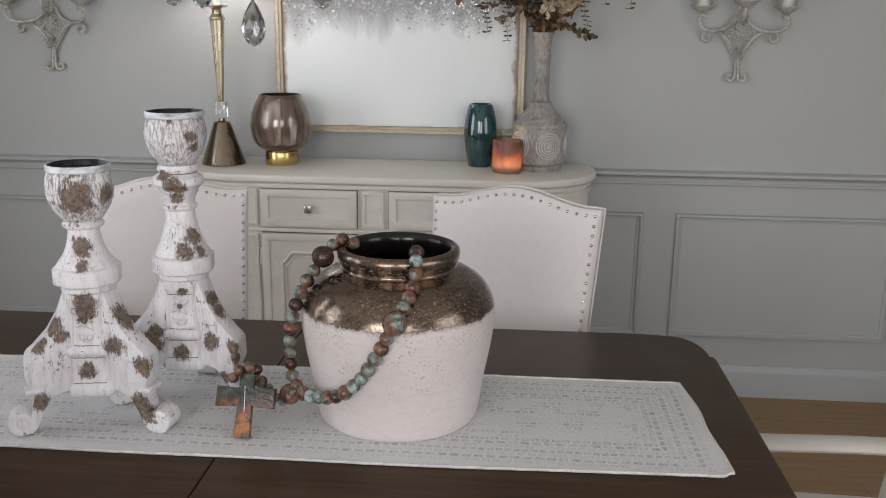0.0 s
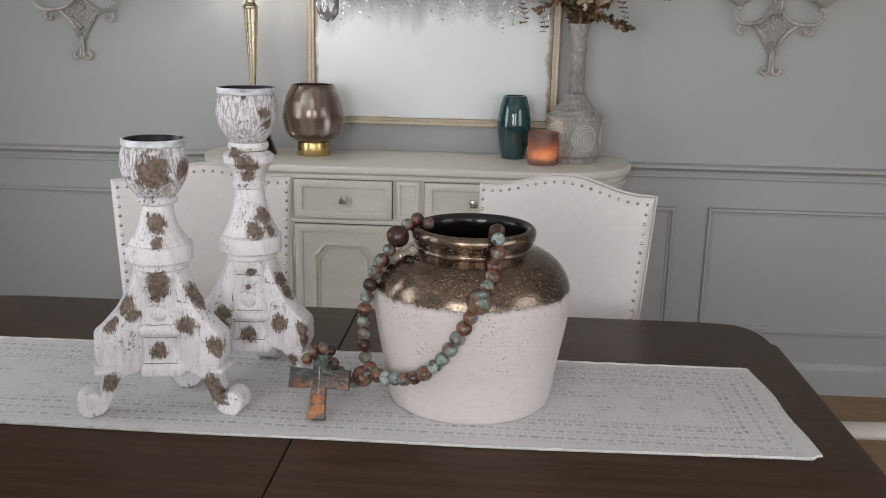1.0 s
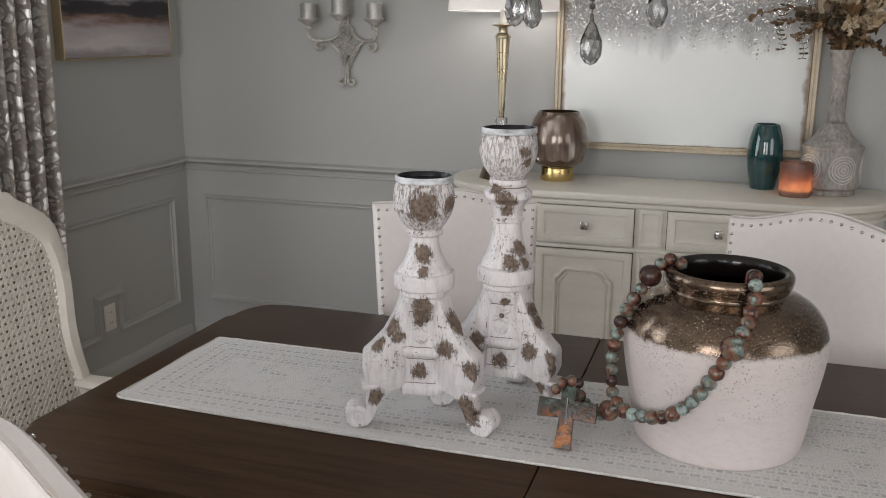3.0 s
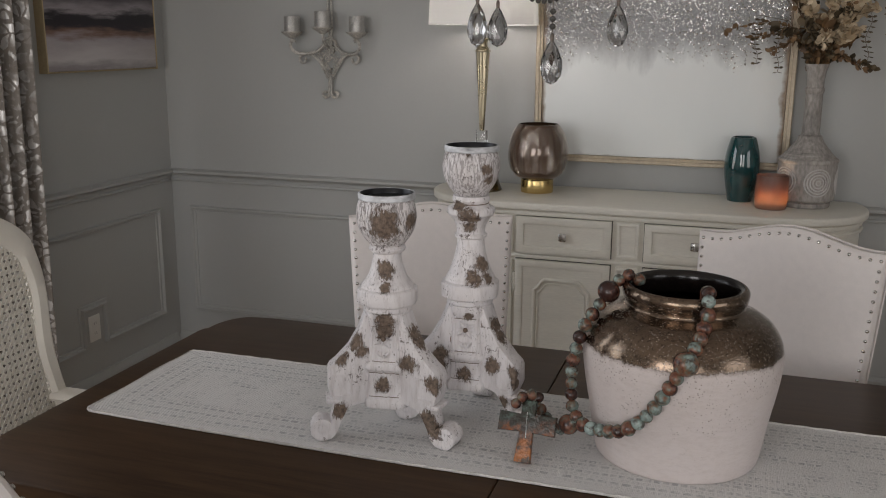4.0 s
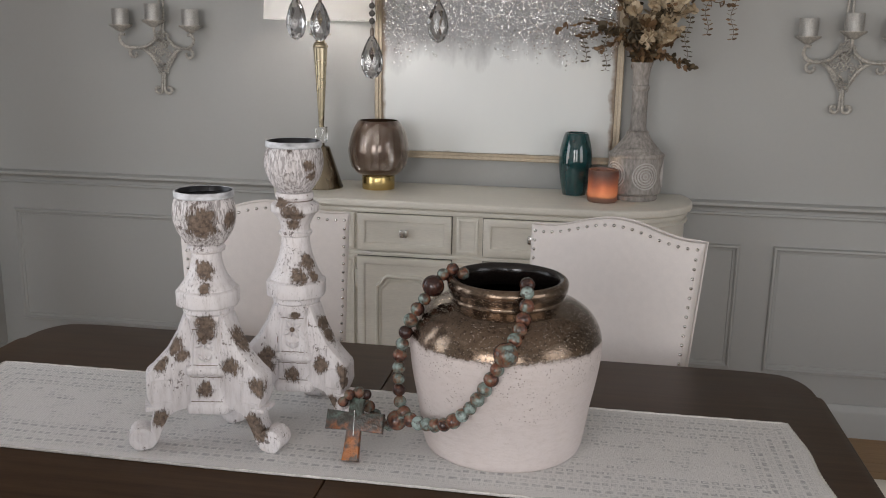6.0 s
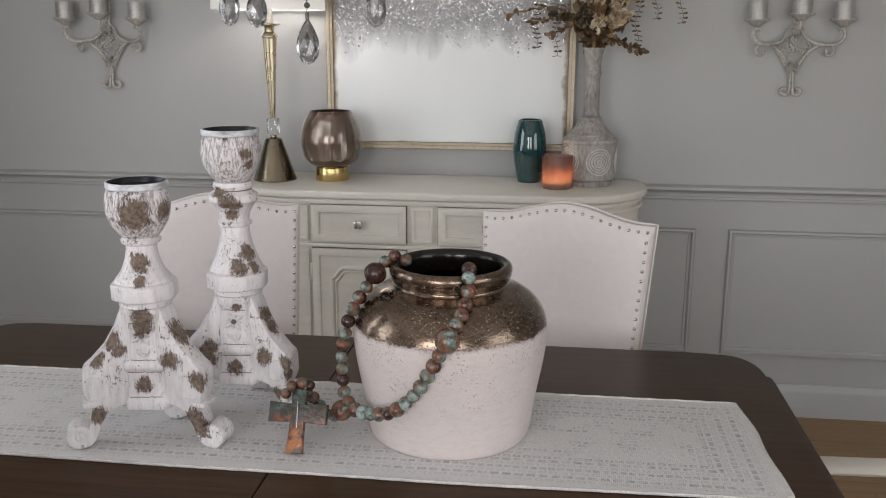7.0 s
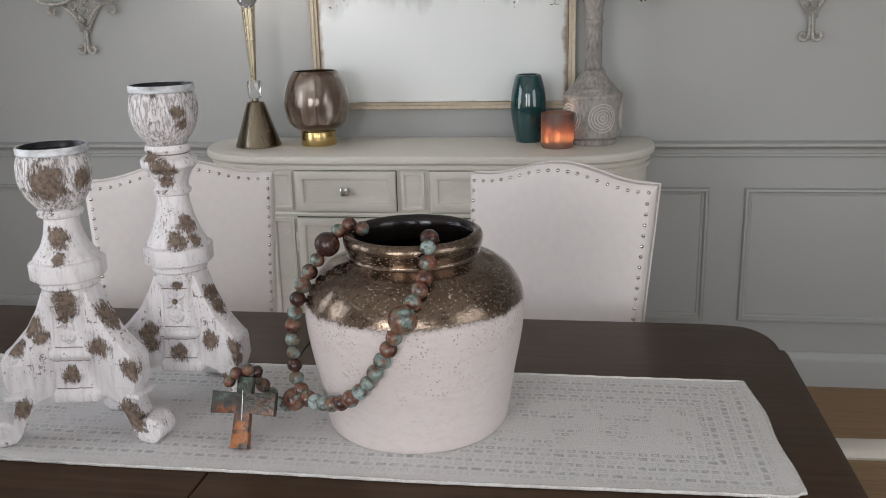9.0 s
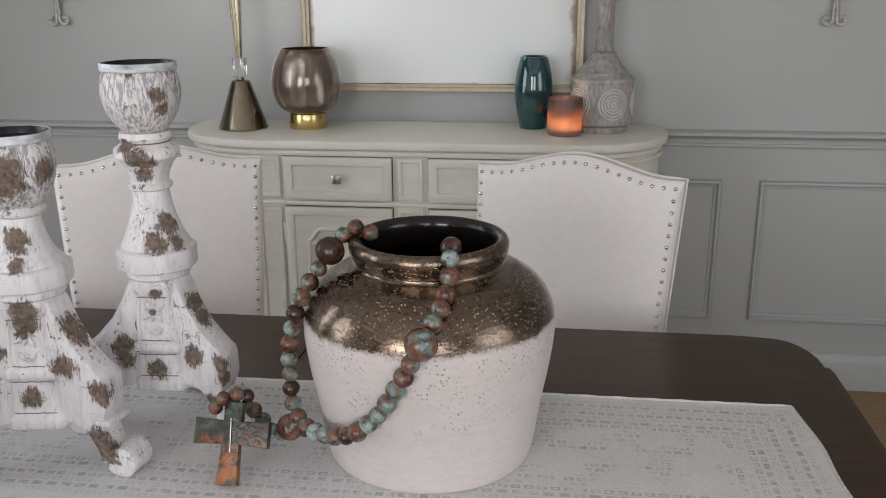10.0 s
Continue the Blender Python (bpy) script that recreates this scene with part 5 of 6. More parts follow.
def leaf_colour(name, a, b):
    m, nt, bs = shader(name)
    geo = nt.nodes.new("ShaderNodeNewGeometry")
    v = coords(nt)
    nt.links.new(mix(nt, geo.outputs["Random Per Island"], mix(nt, noise_of(nt, v, 120.0), a, tuple(c * 0.7 for c in a)), b), bs.inputs["Base Color"])
    bs.inputs["Roughness"].default_value = 0.6
    bump(nt, bs, noise_of(nt, v, 160.0), 0.3, 0.001)
    return m


LEAF_CREAM = leaf_colour("dried_cream_petals", (0.42, 0.31, 0.19), (0.66, 0.55, 0.40))
LEAF_BROWN = leaf_colour("dried_brown_leaves", (0.10, 0.055, 0.028), (0.26, 0.155, 0.075))
LEAF_DARK = leaf_colour("dried_dark_leaves", (0.045, 0.033, 0.018), (0.12, 0.085, 0.045))
STEM = simple("dried_stem", (0.11, 0.075, 0.04), 0.7, vary=0.3, scale=200)


def dried_stems():
    top = ON + 0.505
    t = thing("dried_bouquet", "dried brown and cream eucalyptus stems in the tall vase", "dried flowers", pose(0.338, 3.682, top))
    rnd = random.Random(21)

    def leaf(bm, p, d, size, wide):
        d = Vector(d).normalized()
        s = d.cross(Vector((rnd.uniform(-1, 1), rnd.uniform(-1, 1), rnd.uniform(-1, 1)))).normalized()
        nrm = d.cross(s)
        rows = []
        for k, w in ((0.0, 0.12), (0.3, 0.85), (0.6, 1.0), (0.85, 0.6), (1.0, 0.1)):
            c = Vector(p) + d * size * k + nrm * size * (0.35 * k * k - 0.1)
            q = s * wide * size * w
            rows.append([bm.verts.new(c - q + nrm * 0.12 * size * w), bm.verts.new(c), bm.verts.new(c + q + nrm * 0.12 * size * w)])
        for a, b in zip(rows, rows[1:]):
            bm.faces.new((a[0], a[1], b[1], b[0])), bm.faces.new((a[1], a[2], b[2], b[1]))

    def stem(tip, droop, kind, n, size, wide, material, label, first=0.3):
        tip = Vector(tip)
        base = Vector((rnd.uniform(-0.016, 0.016), rnd.uniform(-0.016, 0.016), -0.05))
        mid = Vector((tip.x * 0.42, tip.y * 0.42, tip.z * 0.62 + droop))
        path = [Vector(p) for p in smooth_profile([tuple(base), (base.x * 0.8 + tip.x * 0.06, base.y * 0.8 + tip.y * 0.06, 0.012), tuple(mid), tuple(tip)], 10)]
        st = part("stem", tube(path, 0.0019, 5, taper=lambda k: 1.1 - 0.7 * k), STEM, t)
        bm = bmesh.new()
        for i in range(n):
            u = first + (1 - first) * (i + rnd.random() * 0.6) / n
            k = min(len(path) - 2, int(u * (len(path) - 1)))
            p = path[k].lerp(path[k + 1], u * (len(path) - 1) - k)
            d = path[k + 1] - path[k]
            side = Vector((rnd.uniform(-1, 1), rnd.uniform(-1, 1), rnd.uniform(-0.7, 1)))
            f = size * rnd.uniform(0.7, 1.25)
            if kind == "petal":
                for _ in range(3):
                    q = side + Vector((rnd.uniform(-1, 1), rnd.uniform(-1, 1), rnd.uniform(-1, 1)))
                    leaf(bm, p, q, f, wide)
            else:
                leaf(bm, p, d.normalized() * 0.5 + side, f, wide)
                leaf(bm, p, d.normalized() * 0.5 - side, f, wide)
        part("leaves", bm, material, st, label)

    # broad cream hydrangea-like heads
    for x, y, z in ((0.01, -0.05, 0.17), (0.09, -0.03, 0.16), (0.17, 0.0, 0.21), (0.05, 0.02, 0.26), (-0.05, -0.02, 0.20), (0.13, -0.06, 0.13), (0.02, -0.08, 0.11), (0.20, -0.02, 0.28), (-0.10, 0.03, 0.28), (0.10, 0.05, 0.34)):
        stem((x, y, z), 0.02, "petal", 15, 0.033, 0.48, LEAF_CREAM, "papery cream and tan petals", 0.62)
    # brown filling
    for k in range(17):
        a = rnd.uniform(0, 2 * math.pi)
        r = rnd.uniform(0.05, 0.17)
        stem((r * math.cos(a) * 1.15 + 0.02, r * math.sin(a) * 0.55, rnd.uniform(0.06, 0.22)), 0.015, "petal", 13, 0.036, 0.40, LEAF_BROWN if k % 3 else LEAF_DARK, "curled brown leaves", 0.35)
    # long trailing sprays
    for tip, droop in (((-0.33, -0.04, 0.125), 0.075), ((-0.24, -0.06, 0.10), 0.05), ((-0.17, -0.08, 0.05), 0.06), ((0.30, -0.03, 0.22), 0.09), ((0.26, -0.05, 0.30), 0.06), ((0.15, -0.08, -0.005), 0.045), ((-0.28, 0.02, 0.26), 0.10)):
        stem(tip, droop, "spray", 24, 0.021, 0.36, LEAF_BROWN, "small brown spray leaves", 0.35)
    for x, z0 in ((0.215, 0.165), (0.305, 0.15), (0.15, 0.07), (-0.215, 0.06), (-0.14, 0.03)):
        path = [Vector((x + 0.008 * math.sin(k * 0.9), -0.06, z0 + 0.12 - 0.017 * k)) for k in range(11)]
        first = Vector((x * 0.5, -0.02, z0 + 0.10))
        st = part("stem", tube([Vector((0, 0, -0.04)), Vector((x * 0.15, -0.01, 0.05)), first] + path, 0.0010, 5), STEM, t)
        bm = bmesh.new()
        for p in path[1:]:
            for s in (-1, 1):
                leaf(bm, p, (s, rnd.uniform(-0.4, 0.4), 0.15), 0.017, 0.26)
        part("leaves", bm, LEAF_BROWN if x > 0.2 else LEAF_DARK, st, "sparse drooping leaves")
    stem((0.175, -0.07, 0.0), 0.035, "spray", 22, 0.022, 0.42, LEAF_DARK, "dark drooping leaves", 0.4)


dried_stems()
# ---- on the walls ----
def canvas_paint():
    m, nt, b = shader("misty_white_canvas")
    v = coords(nt)
    x, y, z = xyz(nt, v)
    mist = noise_of(nt, coords(nt, (1, 1, 0.5)), 3.0, 5.0)
    col = mix(nt, mist, (0.78, 0.81, 0.81), (0.90, 0.915, 0.90))
    up = ramp(nt, calc(nt, "ADD", z, calc(nt, "MULTIPLY", noise_of(nt, coords(nt, (1.5, 1, 0.4)), 9.0, 5.0), 0.24)), [(0.50, 0.0), (0.62, 1.0)])
    col = mix(nt, calc(nt, "MULTIPLY", up, 0.85), col, mix(nt, noise_of(nt, v, 90.0), (0.16, 0.16, 0.165), (0.50, 0.50, 0.51)))
    # worn tan edges
    ex = calc(nt, "SUBTRACT", calc(nt, "ABSOLUTE", x), 0.452)
    ez = calc(nt, "SUBTRACT", 0.030, z)
    e = calc(nt, "ADD", calc(nt, "MAXIMUM", ex, ez), calc(nt, "MULTIPLY", calc(nt, "SUBTRACT", noise_of(nt, v, 13.0, 6.0), 0.5), 0.045))
    col = mix(nt, ramp(nt, e, [(0.0, 0.0), (0.014, 1.0)]), col, mix(nt, noise_of(nt, v, 50.0), (0.20, 0.14, 0.10), (0.45, 0.36, 0.28)))
    nt.links.new(col, b.inputs["Base Color"])
    b.inputs["Roughness"].default_value = 0.5
    bump(nt, b, noise_of(nt, v, 140.0), 0.25, 0.001)
    return m


CANVAS = canvas_paint()
PX0, PX1, PZ, PH = -0.722, 0.276, 1.092, 1.02
GLITTER = simple("silver_glitter", (0.80, 0.80, 0.80), 0.22, 1.0, vary=0.3, scale=300)


def frame_of(x0, x1, z0, z1, width, y0, y1, step=0.0):
    """Four mitred frame pieces round an opening, facing -y."""
    bm = bmesh.new()
    prof = [(0, y1), (0, y0 + 0.002), (0.003, y0), (width * 0.55, y0 + 0.001), (width * 0.6, y0 + step), (width, y0 + step), (width, y1)]
    rings = []
    for x, z, sx, sz in ((x0, z0, 1, 1), (x1, z0, -1, 1), (x1, z1, -1, -1), (x0, z1, 1, -1)):
        rings.append([bm.verts.new((x + sx * w, y, z + sz * w)) for w, y in prof])
    for i in range(4):
        a, b = rings[i], rings[(i + 1) % 4]
        for k in range(len(prof)):
            q = (k + 1) % len(prof)
            bm.faces.new((a[k], a[q], b[q], b[k]))
    return bm


def big_painting():
    cx = (PX0 + PX1) / 2
    t = thing("painting", "large misty white abstract painting with silver glitter, champagne frame", "painting", pose(cx, WALL_Y, PZ))
    w = (PX1 - PX0) / 2
    part("frame", frame_of(-w, w, 0, PH, 0.027, -0.042, -0.002, 0.006), FRAMEWOOD, t, "thin champagne frame")
    cv = part("canvas", boxed(-w + 0.028, w - 0.028, -0.030, -0.004, 0.028, PH - 0.028, 0.002), CANVAS, t, "misty white canvas")
    rnd = random.Random(3)
    bm = bmesh.new()
    n = 0
    while n < 14000:
        x, z = rnd.uniform(-w + 0.035, w - 0.035), rnd.uniform(0.36, PH - 0.035)
        drip = 0.470 + 0.115 * noise.noise(Vector((x * 9, 0, 2))) + 0.045 * noise.noise(Vector((x * 33, 0, 5)))
        keep = min(1, max(0.0, (z - drip + 0.075) / 0.16))
        if rnd.random() > keep ** 1.3 or (keep < 0.02):
            continue
        n += 1
        s = rnd.choice((0.0012, 0.0016, 0.0022, 0.0032)) * rnd.uniform(0.8, 1.25)
        m = pose(x, -0.0335, z, rnd.uniform(-38, 38), rnd.uniform(0, 90), rnd.uniform(-38, 38))
        q = [m @ Vector(p) for p in ((-s, 0, -s), (s, 0, -s), (s, 0, s), (-s, 0, s), (0, -0.0012, 0))]
        vs = [bm.verts.new(p) for p in q]
        for i in range(4):
            bm.faces.new((vs[i], vs[(i + 1) % 4], vs[4]))
    tagged(part("glitter", bm, GLITTER, cv, "silver glitter flakes", flat=True), kind="stuff")


big_painting()


def small_art():
    t = thing("framed_art", "small abstract landscape canvas in a thin gold frame", "painting", pose(LEFT_X, 3.382, 1.440, 0, 0, 90))
    w, h = 0.352, 0.56
    part("frame", frame_of(-w, w, 0, h, 0.006, -0.045, -0.001, 0.003), GOLDFRAME, t, "gold float frame")
    part("canvas", boxed(-w + 0.007, w - 0.007, -0.042, -0.004, 0.007, h - 0.007, 0.002), LANDSCAPE, t, "plum, black and cream brushwork")


m_, nt_, b_ = shader("plum_and_cream_brushwork")
v_ = coords(nt_, (0.6, 1, 3.2))
z_ = xyz(nt_, coords(nt_))[2]
band_ = calc(nt_, "ADD", z_, calc(nt_, "MULTIPLY", calc(nt_, "SUBTRACT", noise_of(nt_, v_, 5.0, 6.0, 0.6), 0.5), 0.16))
col_ = ramp(nt_, band_, [(0.01, (0.30, 0.27, 0.28)), (0.05, (0.55, 0.52, 0.52)), (0.13, (0.40, 0.36, 0.38)), (0.165, (0.20, 0.12, 0.09)), (0.19, (0.025, 0.02, 0.028)), (0.225, (0.02, 0.017, 0.022)), (0.25, (0.30, 0.27, 0.29)), (0.30, (0.10, 0.085, 0.10))])
nt_.links.new(col_, b_.inputs["Base Color"])
b_.inputs["Roughness"].default_value = 0.5
bump(nt_, b_, noise_of(nt_, v_, 40.0), 0.4, 0.002)
LANDSCAPE = m_
small_art()


def sconce(m):
    """Three candles on scrolled iron; origin on the wall at the lower tip."""
    t = thing("wall_sconce", "whitewashed scrolled iron wall sconce with three silver candles", "wall sconce", m, "candle sconces on the wall")

    def rod(name, pts, r=0.0055, steps=5):
        part(name, tube(smooth_profile(pts, steps), r, 8), IRON, t)

    def curl(cx, cz, r, a0, a1, n, y):
        return [(cx + r * (1 - 0.55 * k / n) * math.cos(radians(a0 + (a1 - a0) * k / n)), y, cz + r * (1 - 0.55 * k / n) * math.sin(radians(a0 + (a1 - a0) * k / n))) for k in range(n + 1)]

    # pierced diamond plate
    bm = bmesh.new()
    rnd = random.Random(9)
    R = lambda z: 0.060 * (1 - abs(z - 0.180) / 0.098) ** 0.85
    for k in range(64):
        z = rnd.uniform(0.095, 0.265)
        r = R(z) if abs(z - 0.18) < 0.097 else 0
        x = rnd.uniform(-r, r)
        a, b, rr = rnd.uniform(0, 360), rnd.uniform(150, 300), rnd.uniform(0.009, 0.015)
        tube(curl(x, z, rr, a, a + b, 8, -0.022 + rnd.uniform(-0.004, 0.004)), 0.0026, 6, bm)
    part("filigree", bm, IRON, t, "pierced filigree diamond")
    for s in (-1, 1):
        edge = [(s * R(0.180 + d) * 1.04 if abs(d) < 0.097 else 0.0, -0.018, 0.180 + d) for d in (-0.097, -0.07, -0.035, 0, 0.035, 0.07, 0.097)]
        rod("plate_edge", edge, 0.0042)
        rod("tip_scroll", [(s * 0.003, -0.02, 0.095), (s * 0.005, -0.022, 0.060), (s * 0.006, -0.024, 0.032)] + curl(s * 0.024, 0.022, 0.018, 170 if s > 0 else 10, 170 + 330 if s > 0 else 10 - 330, 12, -0.024), 0.0062)
        rod("lower_arm", [(s * 0.022, -0.022, 0.120), (s * 0.048, -0.026, 0.163), (s * 0.082, -0.030, 0.190), (s * 0.112, -0.032, 0.196)] + curl(s * 0.124, 0.172, 0.022, 90, 90 - s * 300, 10, -0.032), 0.0062)
        rod("upper_arm", [(s * 0.028, -0.022, 0.235), (s * 0.055, -0.032, 0.208), (s * 0.095, -0.05, 0.196), (s * 0.140, -0.064, 0.200), (s * 0.164, -0.070, 0.224), (s * 0.158, -0.072, 0.252), (s * 0.140, -0.072, 0.250)], 0.0068)
        rod("finial_rod", [(s * 0.004, -0.014, 0.26), (s * 0.010, -0.014, 0.36), (s * 0.003, -0.014, 0.50)], 0.005)
    part("centre_arm", tube(smooth_profile([(0, -0.02, 0.225), (0, -0.06, 0.235), (0, -0.085, 0.255), (0, -0.088, 0.282)], 4), 0.0058, 8), IRON, t)
    for x, y, z in ((-0.155, -0.072, 0.262), (0.155, -0.072, 0.262), (0.0, -0.088, 0.282)):
        part("cup", lathe([(0, -0.002), (0.012, 0.0), (0.026, 0.010), (0.044, 0.022), (0.047, 0.025), (0.047, 0.029), (0.044, 0.029), (0.034, 0.024), (0, 0.022)], 32), IRON, t, "shallow drip cup", pose(x, y, z))
        part("candle", lathe([(0, 0.0225), (0.034, 0.0245), (0.0345, 0.028), (0.0345, 0.090), (0.033, 0.093), (0.026, 0.091), (0, 0.088)], 32), SILVERWAX, t, "textured silver candle", pose(x, y, z))
    part("back_plate", lathe([(0, 0.0), (0.02, 0.0), (0.018, 0.012), (0, 0.014)], 20), IRON, t, m=pose(0, 0, 0.215, 90, 0, 0))
    part("stand_off", tube([(0, -0.001, 0.13), (0, -0.024, 0.13)], 0.006, 8), IRON, t)
    part("stand_off", tube([(0, -0.001, 0.245), (0, -0.024, 0.245)], 0.006, 8), IRON, t)
    return t


SC = sconce(pose(-1.652, WALL_Y, 1.318))
copy_thing(SC, pose(1.095, WALL_Y, 1.318))


def outlet():
    t = thing("wall_outlet", "white double power outlet on the wall", "outlet", pose(LEFT_X, 3.215, 0.345))
    part("cover_plate", boxed(0.0005, 0.006, -0.036, 0.036, -0.058, 0.058, 0.003), PLASTIC, t)
    for z in (-0.022, 0.022):
        s = part("socket", boxed(0.006, 0.0075, -0.017, 0.017, z - 0.014, z + 0.014, 0.0007), PLASTIC, t)
        for y in (-0.006, 0.006):
            part("slot", boxed(0.0074, 0.0079, y - 0.001, y + 0.001, z - 0.004, z + 0.005), SHADOWGAP, s)


outlet()


def curtain():
    t = thing("curtain", "silver grey patterned curtain with fringed edge, hanging in folds", "curtain")
    y0, y1, z0, z1 = 2.33, 2.895, 0.012, 2.45
    bm = bmesh.new()
    n, mz = 150, 30
    for side in (0, 1):
        g = []
        for i in range(n + 1):
            row = []
            for j in range(mz + 1):
                u, v = i / n, j / mz
                wave = 0.042 * math.sin(u * 2 * math.pi * 7.5 + 0.5 * math.sin(v * 3)) + 0.010 * math.sin(u * 41 + v * 2)
                y = y0 + (y1 - y0) * u - (0.06 * (1 - v)) * u
                row.append(bm.verts.new((LEFT_X + 0.095 + wave + 0.0015 * side, y, z0 + (z1 - z0) * v)))
            g.append(row)
        for i in range(n):
            for j in range(mz):
                q = (g[i][j], g[i + 1][j], g[i + 1][j + 1], g[i][j + 1])
                bm.faces.new(q if side else q[::-1])
    cloth = part("cloth", bm, CURTAIN, t)
    bm = bmesh.new()
    rnd = random.Random(4)
    for k in range(260):
        z = z0 + 0.02 + 2.35 * k / 260
        y = y1 - 0.06 * (1 - (z - z0) / (z1 - z0)) - 0.003
        x = LEFT_X + 0.095 + 0.042 * math.sin(2 * math.pi * 7.5 + 0.5 * math.sin((z - z0) / (z1 - z0) * 3)) + 0.010 * math.sin(41 + 2 * (z - z0) / (z1 - z0))
        tube([(x, y, z), (x + rnd.uniform(-0.006, 0.006), y + 0.014, z - 0.006), (x + rnd.uniform(-0.008, 0.008), y + 0.02, z - 0.016)], 0.0016, 4, bm)
    tagged(part("fringe", bm, CORD, cloth, "pale thread fringe"), kind="stuff")
    part("rod", tube([(LEFT_X + 0.095, 0.55, 2.462), (LEFT_X + 0.095, 3.0, 2.462)], 0.012, 12), DARKIRON, t)
    for y in (0.6, 2.97):
        part("bracket", tube([(LEFT_X + 0.001, y, 2.462), (LEFT_X + 0.095, y, 2.462)], 0.007, 8), DARKIRON, t)


m_, nt_, b_ = shader("silver_damask_cloth")
v_ = coords(nt_, (1, 1, 1))
bend_ = nt_.nodes.new("ShaderNodeVectorMath")
bend_.operation = "MULTIPLY_ADD"
warp_ = node(nt_, "ShaderNodeTexNoise", Scale=9.0, Detail=2.0)
nt_.links.new(v_, warp_.inputs["Vector"])
nt_.links.new(warp_.outputs["Color"], bend_.inputs[0])
bend_.inputs[1].default_value = (0.10, 0.10, 0.10)
nt_.links.new(v_, bend_.inputs[2])
cell_ = node(nt_, "ShaderNodeTexVoronoi", Scale=24.0)
cell_.feature = "DISTANCE_TO_EDGE"
nt_.links.new(bend_.outputs[0], cell_.inputs["Vector"])
leaves_ = ramp(nt_, calc(nt_, "ADD", cell_.outputs["Distance"], calc(nt_, "MULTIPLY", noise_of(nt_, v_, 60.0, 3.0), 0.30)), [(0.24, 0.0), (0.30, 1.0)])
pat_ = calc(nt_, "MULTIPLY", leaves_, ramp(nt_, noise_of(nt_, v_, 16.0, 2.0), [(0.40, 0.15), (0.52, 1.0)]))
fz_ = noise_of(nt_, v_, 240.0)
nt_.links.new(mix(nt_, pat_, mix(nt_, fz_, (0.17, 0.15, 0.13), (0.27, 0.24, 0.215)), mix(nt_, fz_, (0.46, 0.44, 0.42), (0.68, 0.66, 0.64))), b_.inputs["Base Color"])
nt_.links.new(ramp(nt_, pat_, [(0.0, 0.75), (1.0, 0.34)]), b_.inputs["Roughness"])
nt_.links.new(calc(nt_, "MULTIPLY", pat_, 0.45), b_.inputs["Metallic"])
bump(nt_, b_, calc(nt_, "ADD", pat_, fz_), 0.4, 0.001)
CURTAIN = m_
curtain()


# ---- the chandelier's hanging crystals, over the table ----
def crystal_mesh():
    """A faceted flat pear drop, 84 mm long, hanging below its origin."""
    bm = bmesh.new()
    rings = [[bm.verts.new((0, 0, 0.0))]]
    for k, (w, z) in enumerate(((0.0085, -0.012), (0.0160, -0.026), (0.0215, -0.042), (0.0235, -0.058), (0.0205, -0.073), (0.0125, -0.086))):
        off = math.pi / 10 * (k % 2)
        rings.append([bm.verts.new((w * math.cos(a + off), 0.6 * w * math.sin(a + off), z)) for a in (2 * math.pi * i / 10 for i in range(10))])
    rings.append([bm.verts.new((0, 0, -0.0915))])
    bmesh.ops.convex_hull(bm, input=bm.verts)
    return mesh_of("drop", bm, CRYSTAL, flat=True)


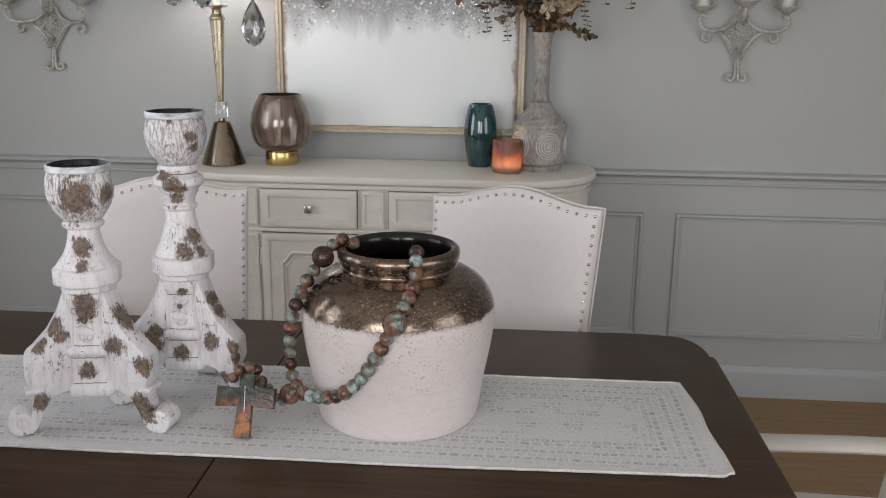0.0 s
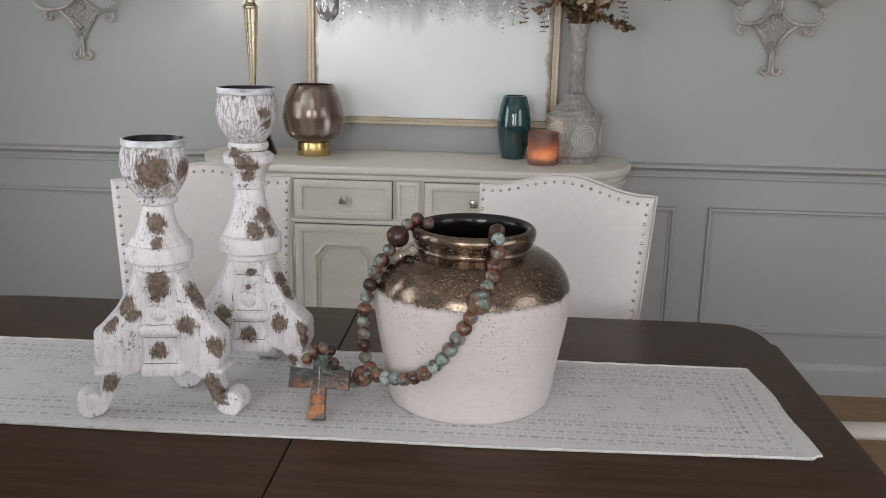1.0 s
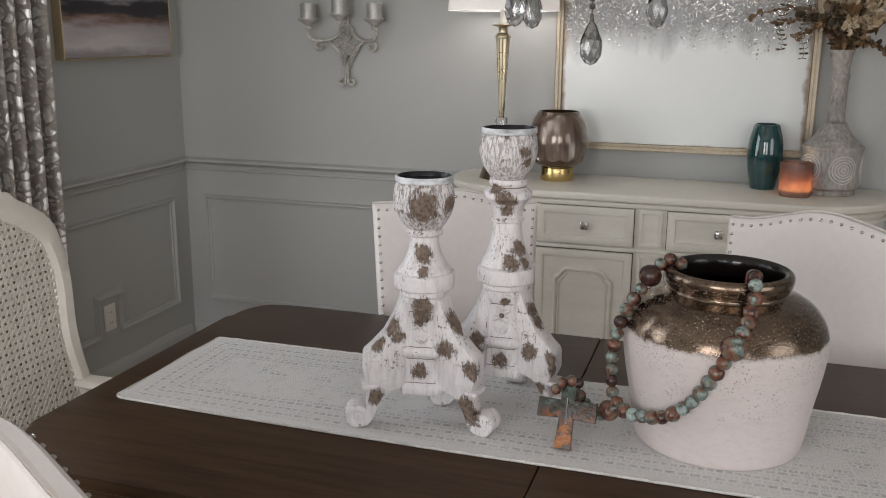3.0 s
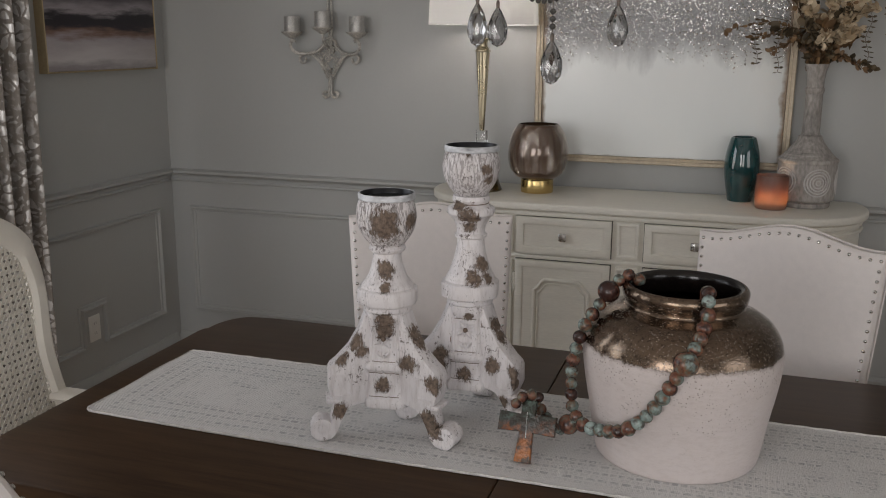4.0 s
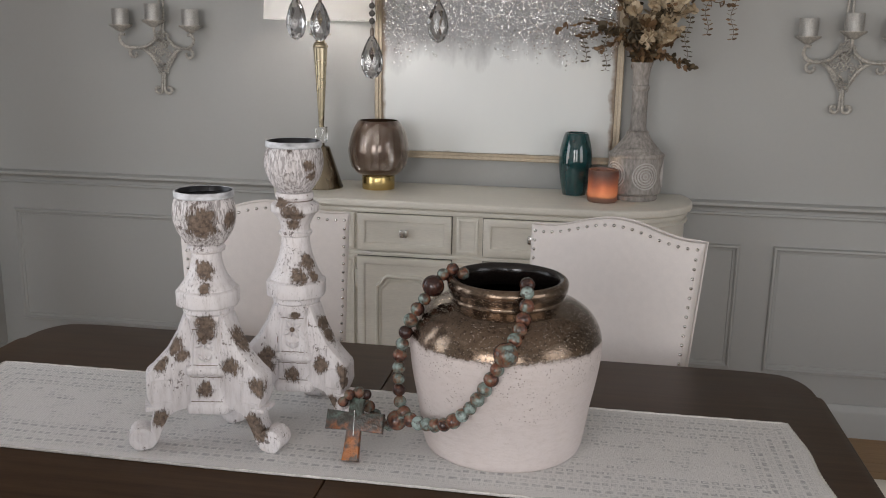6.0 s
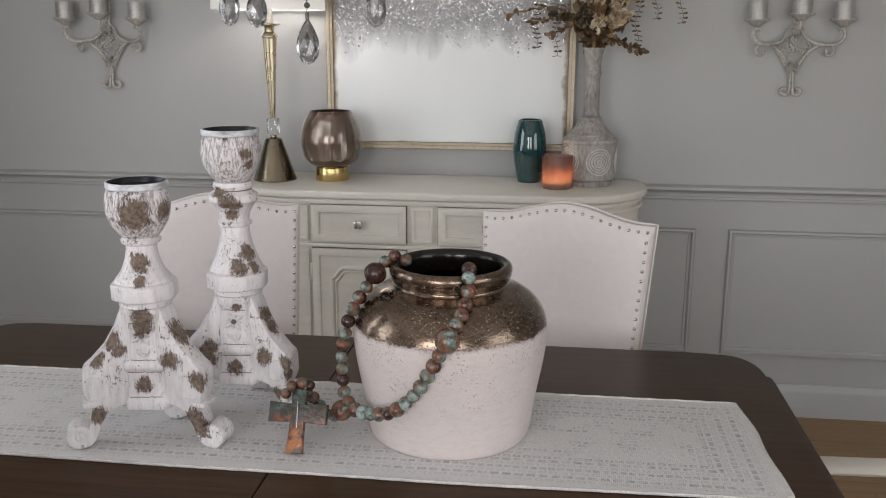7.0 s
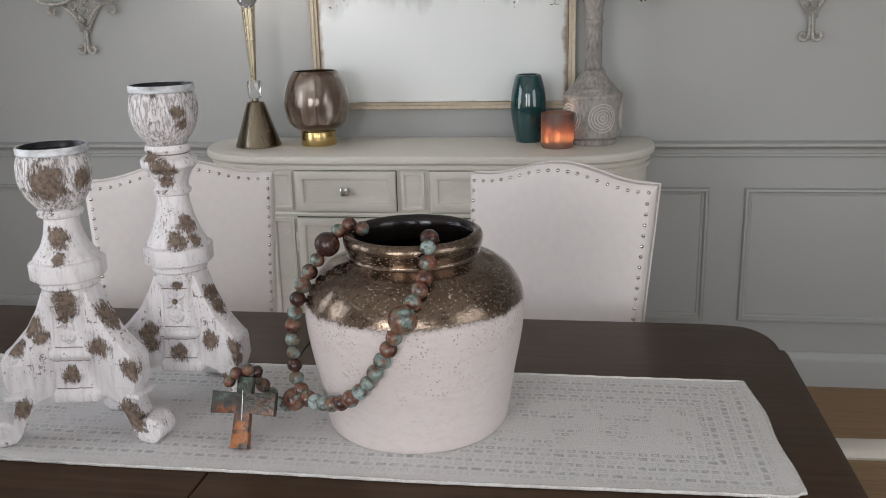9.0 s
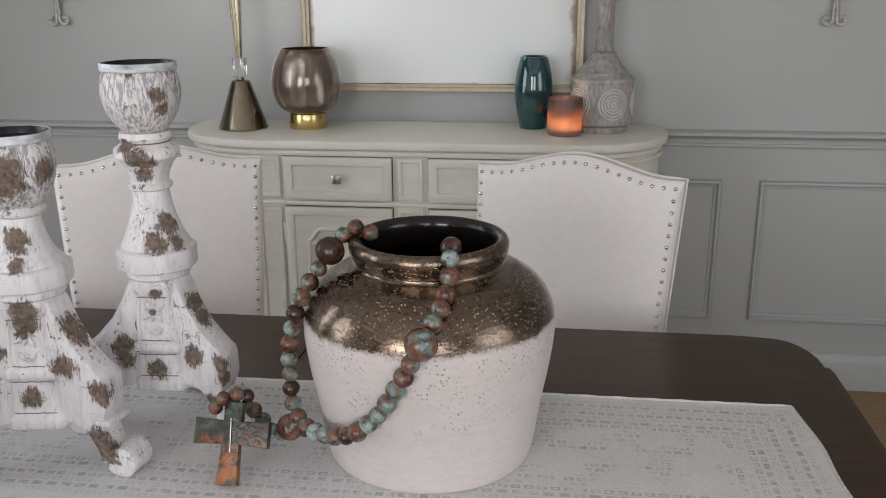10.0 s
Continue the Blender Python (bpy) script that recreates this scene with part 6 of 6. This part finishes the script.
def chandelier():
    cx, cy, rz = -0.297, 1.985, 1.86
    t = thing("chandelier", "dark metal chandelier hung with bead chains and smoky crystal drops", "chandelier", pose(cx, cy, 0))
    circle = lambda r, z, n=48: [(r * math.cos(2 * math.pi * k / n), r * math.sin(2 * math.pi * k / n), z) for k in range(n + 1)]
    ring = part("ring", tube(circle(0.245, rz), 0.008, 8, caps=False), DARKIRON, t, "dark metal ring")
    part("rod", tube([(0, 0, rz + 0.30), (0, 0, CEIL - 0.02)], 0.008, 10), DARKIRON, t)
    part("canopy", lathe([(0, CEIL - 0.03), (0.05, CEIL - 0.028), (0.065, CEIL - 0.001), (0, CEIL - 0.001)], 32), DARKIRON, t)
    for k in range(6):
        a = radians(60 * k + 20)
        part("arm", tube(smooth_profile([(0.245 * math.cos(a), 0.245 * math.sin(a), rz), (0.20 * math.cos(a), 0.20 * math.sin(a), rz + 0.15), (0, 0, rz + 0.31)], 5), 0.006, 8), DARKIRON, t)
    drop = crystal_mesh()
    small = mesh_of("chain_bead", lathe([(0, -0.0065), (0.004, -0.005), (0.0068, 0), (0.004, 0.005), (0, 0.0065)], 8), CRYSTALDARK, flat=True)
    for (x, y, z), spin in (((-0.285, 1.973, 1.578), 8), ((-0.169, 2.085, 1.652), 25), ((-0.443, 1.970, 1.653), -12), ((-0.447, 2.150, 1.650), 15)):
        lx, ly = x - cx, y - cy
        r = math.hypot(lx, ly)
        d = part("crystal_drop", drop, CRYSTAL, t, "smoky faceted crystal drop", pose(lx, ly, z + 0.006, 0, 0, spin))
        part("cap", lathe([(0, 0.012), (0.003, 0.011), (0.0045, 0.004), (0.0035, -0.006), (0, -0.007)], 10), DARKIRON, d)
        part("wire", tube([(0, 0, 0.01), (0, 0, rz - z + (0.0 if r > 0.05 else 0.30))], 0.0012, 5), DARKIRON, d)
        for k in range(3):
            part("chain_bead", small, CRYSTALDARK, d, m=pose(0, 0, 0.024 + 0.015 * k))
    # swags of beads between the drops
    for a0, a1, sag in ((150, 60, 0.195), (60, -10, 0.17), (205, 150, 0.19), (230, 300, 0.18), (300, 350, 0.17)):
        p = [Vector((0.245 * math.cos(radians(a)), 0.245 * math.sin(radians(a)), rz)) for a in (a0, a1)]
        n = 26
        for k in range(1, n):
            u = k / n
            q = p[0].lerp(p[1], u) - Vector((0, 0, sag * 4 * u * (1 - u)))
            part("chain_bead", small, CRYSTALDARK, ring, m=Matrix.Translation(q))


CRYSTALDARK = simple("dark_crystal_bead", (0.10, 0.095, 0.09), 0.08, 0.3, vary=0.5, scale=100)
chandelier()
# ---- floor boards, laid last ----
def floor_boards():
    rnd = random.Random(11)
    w = 0.083
    meshes = {}
    y = REAR_Y
    near = bmesh.new()
    while y < WALL_Y - 0.001:
        hi = min(y + w, WALL_Y)
        x = LEFT_X - rnd.uniform(0, 1.0)
        while x < RIGHT_X:
            length = rnd.choice((0.9, 1.2, 1.5))
            a, b = max(x, LEFT_X), min(x + length, RIGHT_X)
            if b - a > 0.03:
                if hi - y > w - 0.002 and b - a == length and a > 0.4 and y > 1.9:
                    if length not in meshes:
                        meshes[length] = mesh_of("board", boxed(0.0006, length - 0.0006, 0.0006, w - 0.0006, -0.012, 0.0, 0.0012, 1), FLOORWOOD)
                    part("board", meshes[length], FLOORWOOD, FLOOR, m=pose(a, y, 0))
                else:
                    box(near, a + 0.0006, b - 0.0006, y + 0.0006, hi - 0.0006, -0.012, 0.0)
            x += length
        y = hi
    tagged(part("boards", near, FLOORWOOD, FLOOR), kind="stuff")


floor_boards()
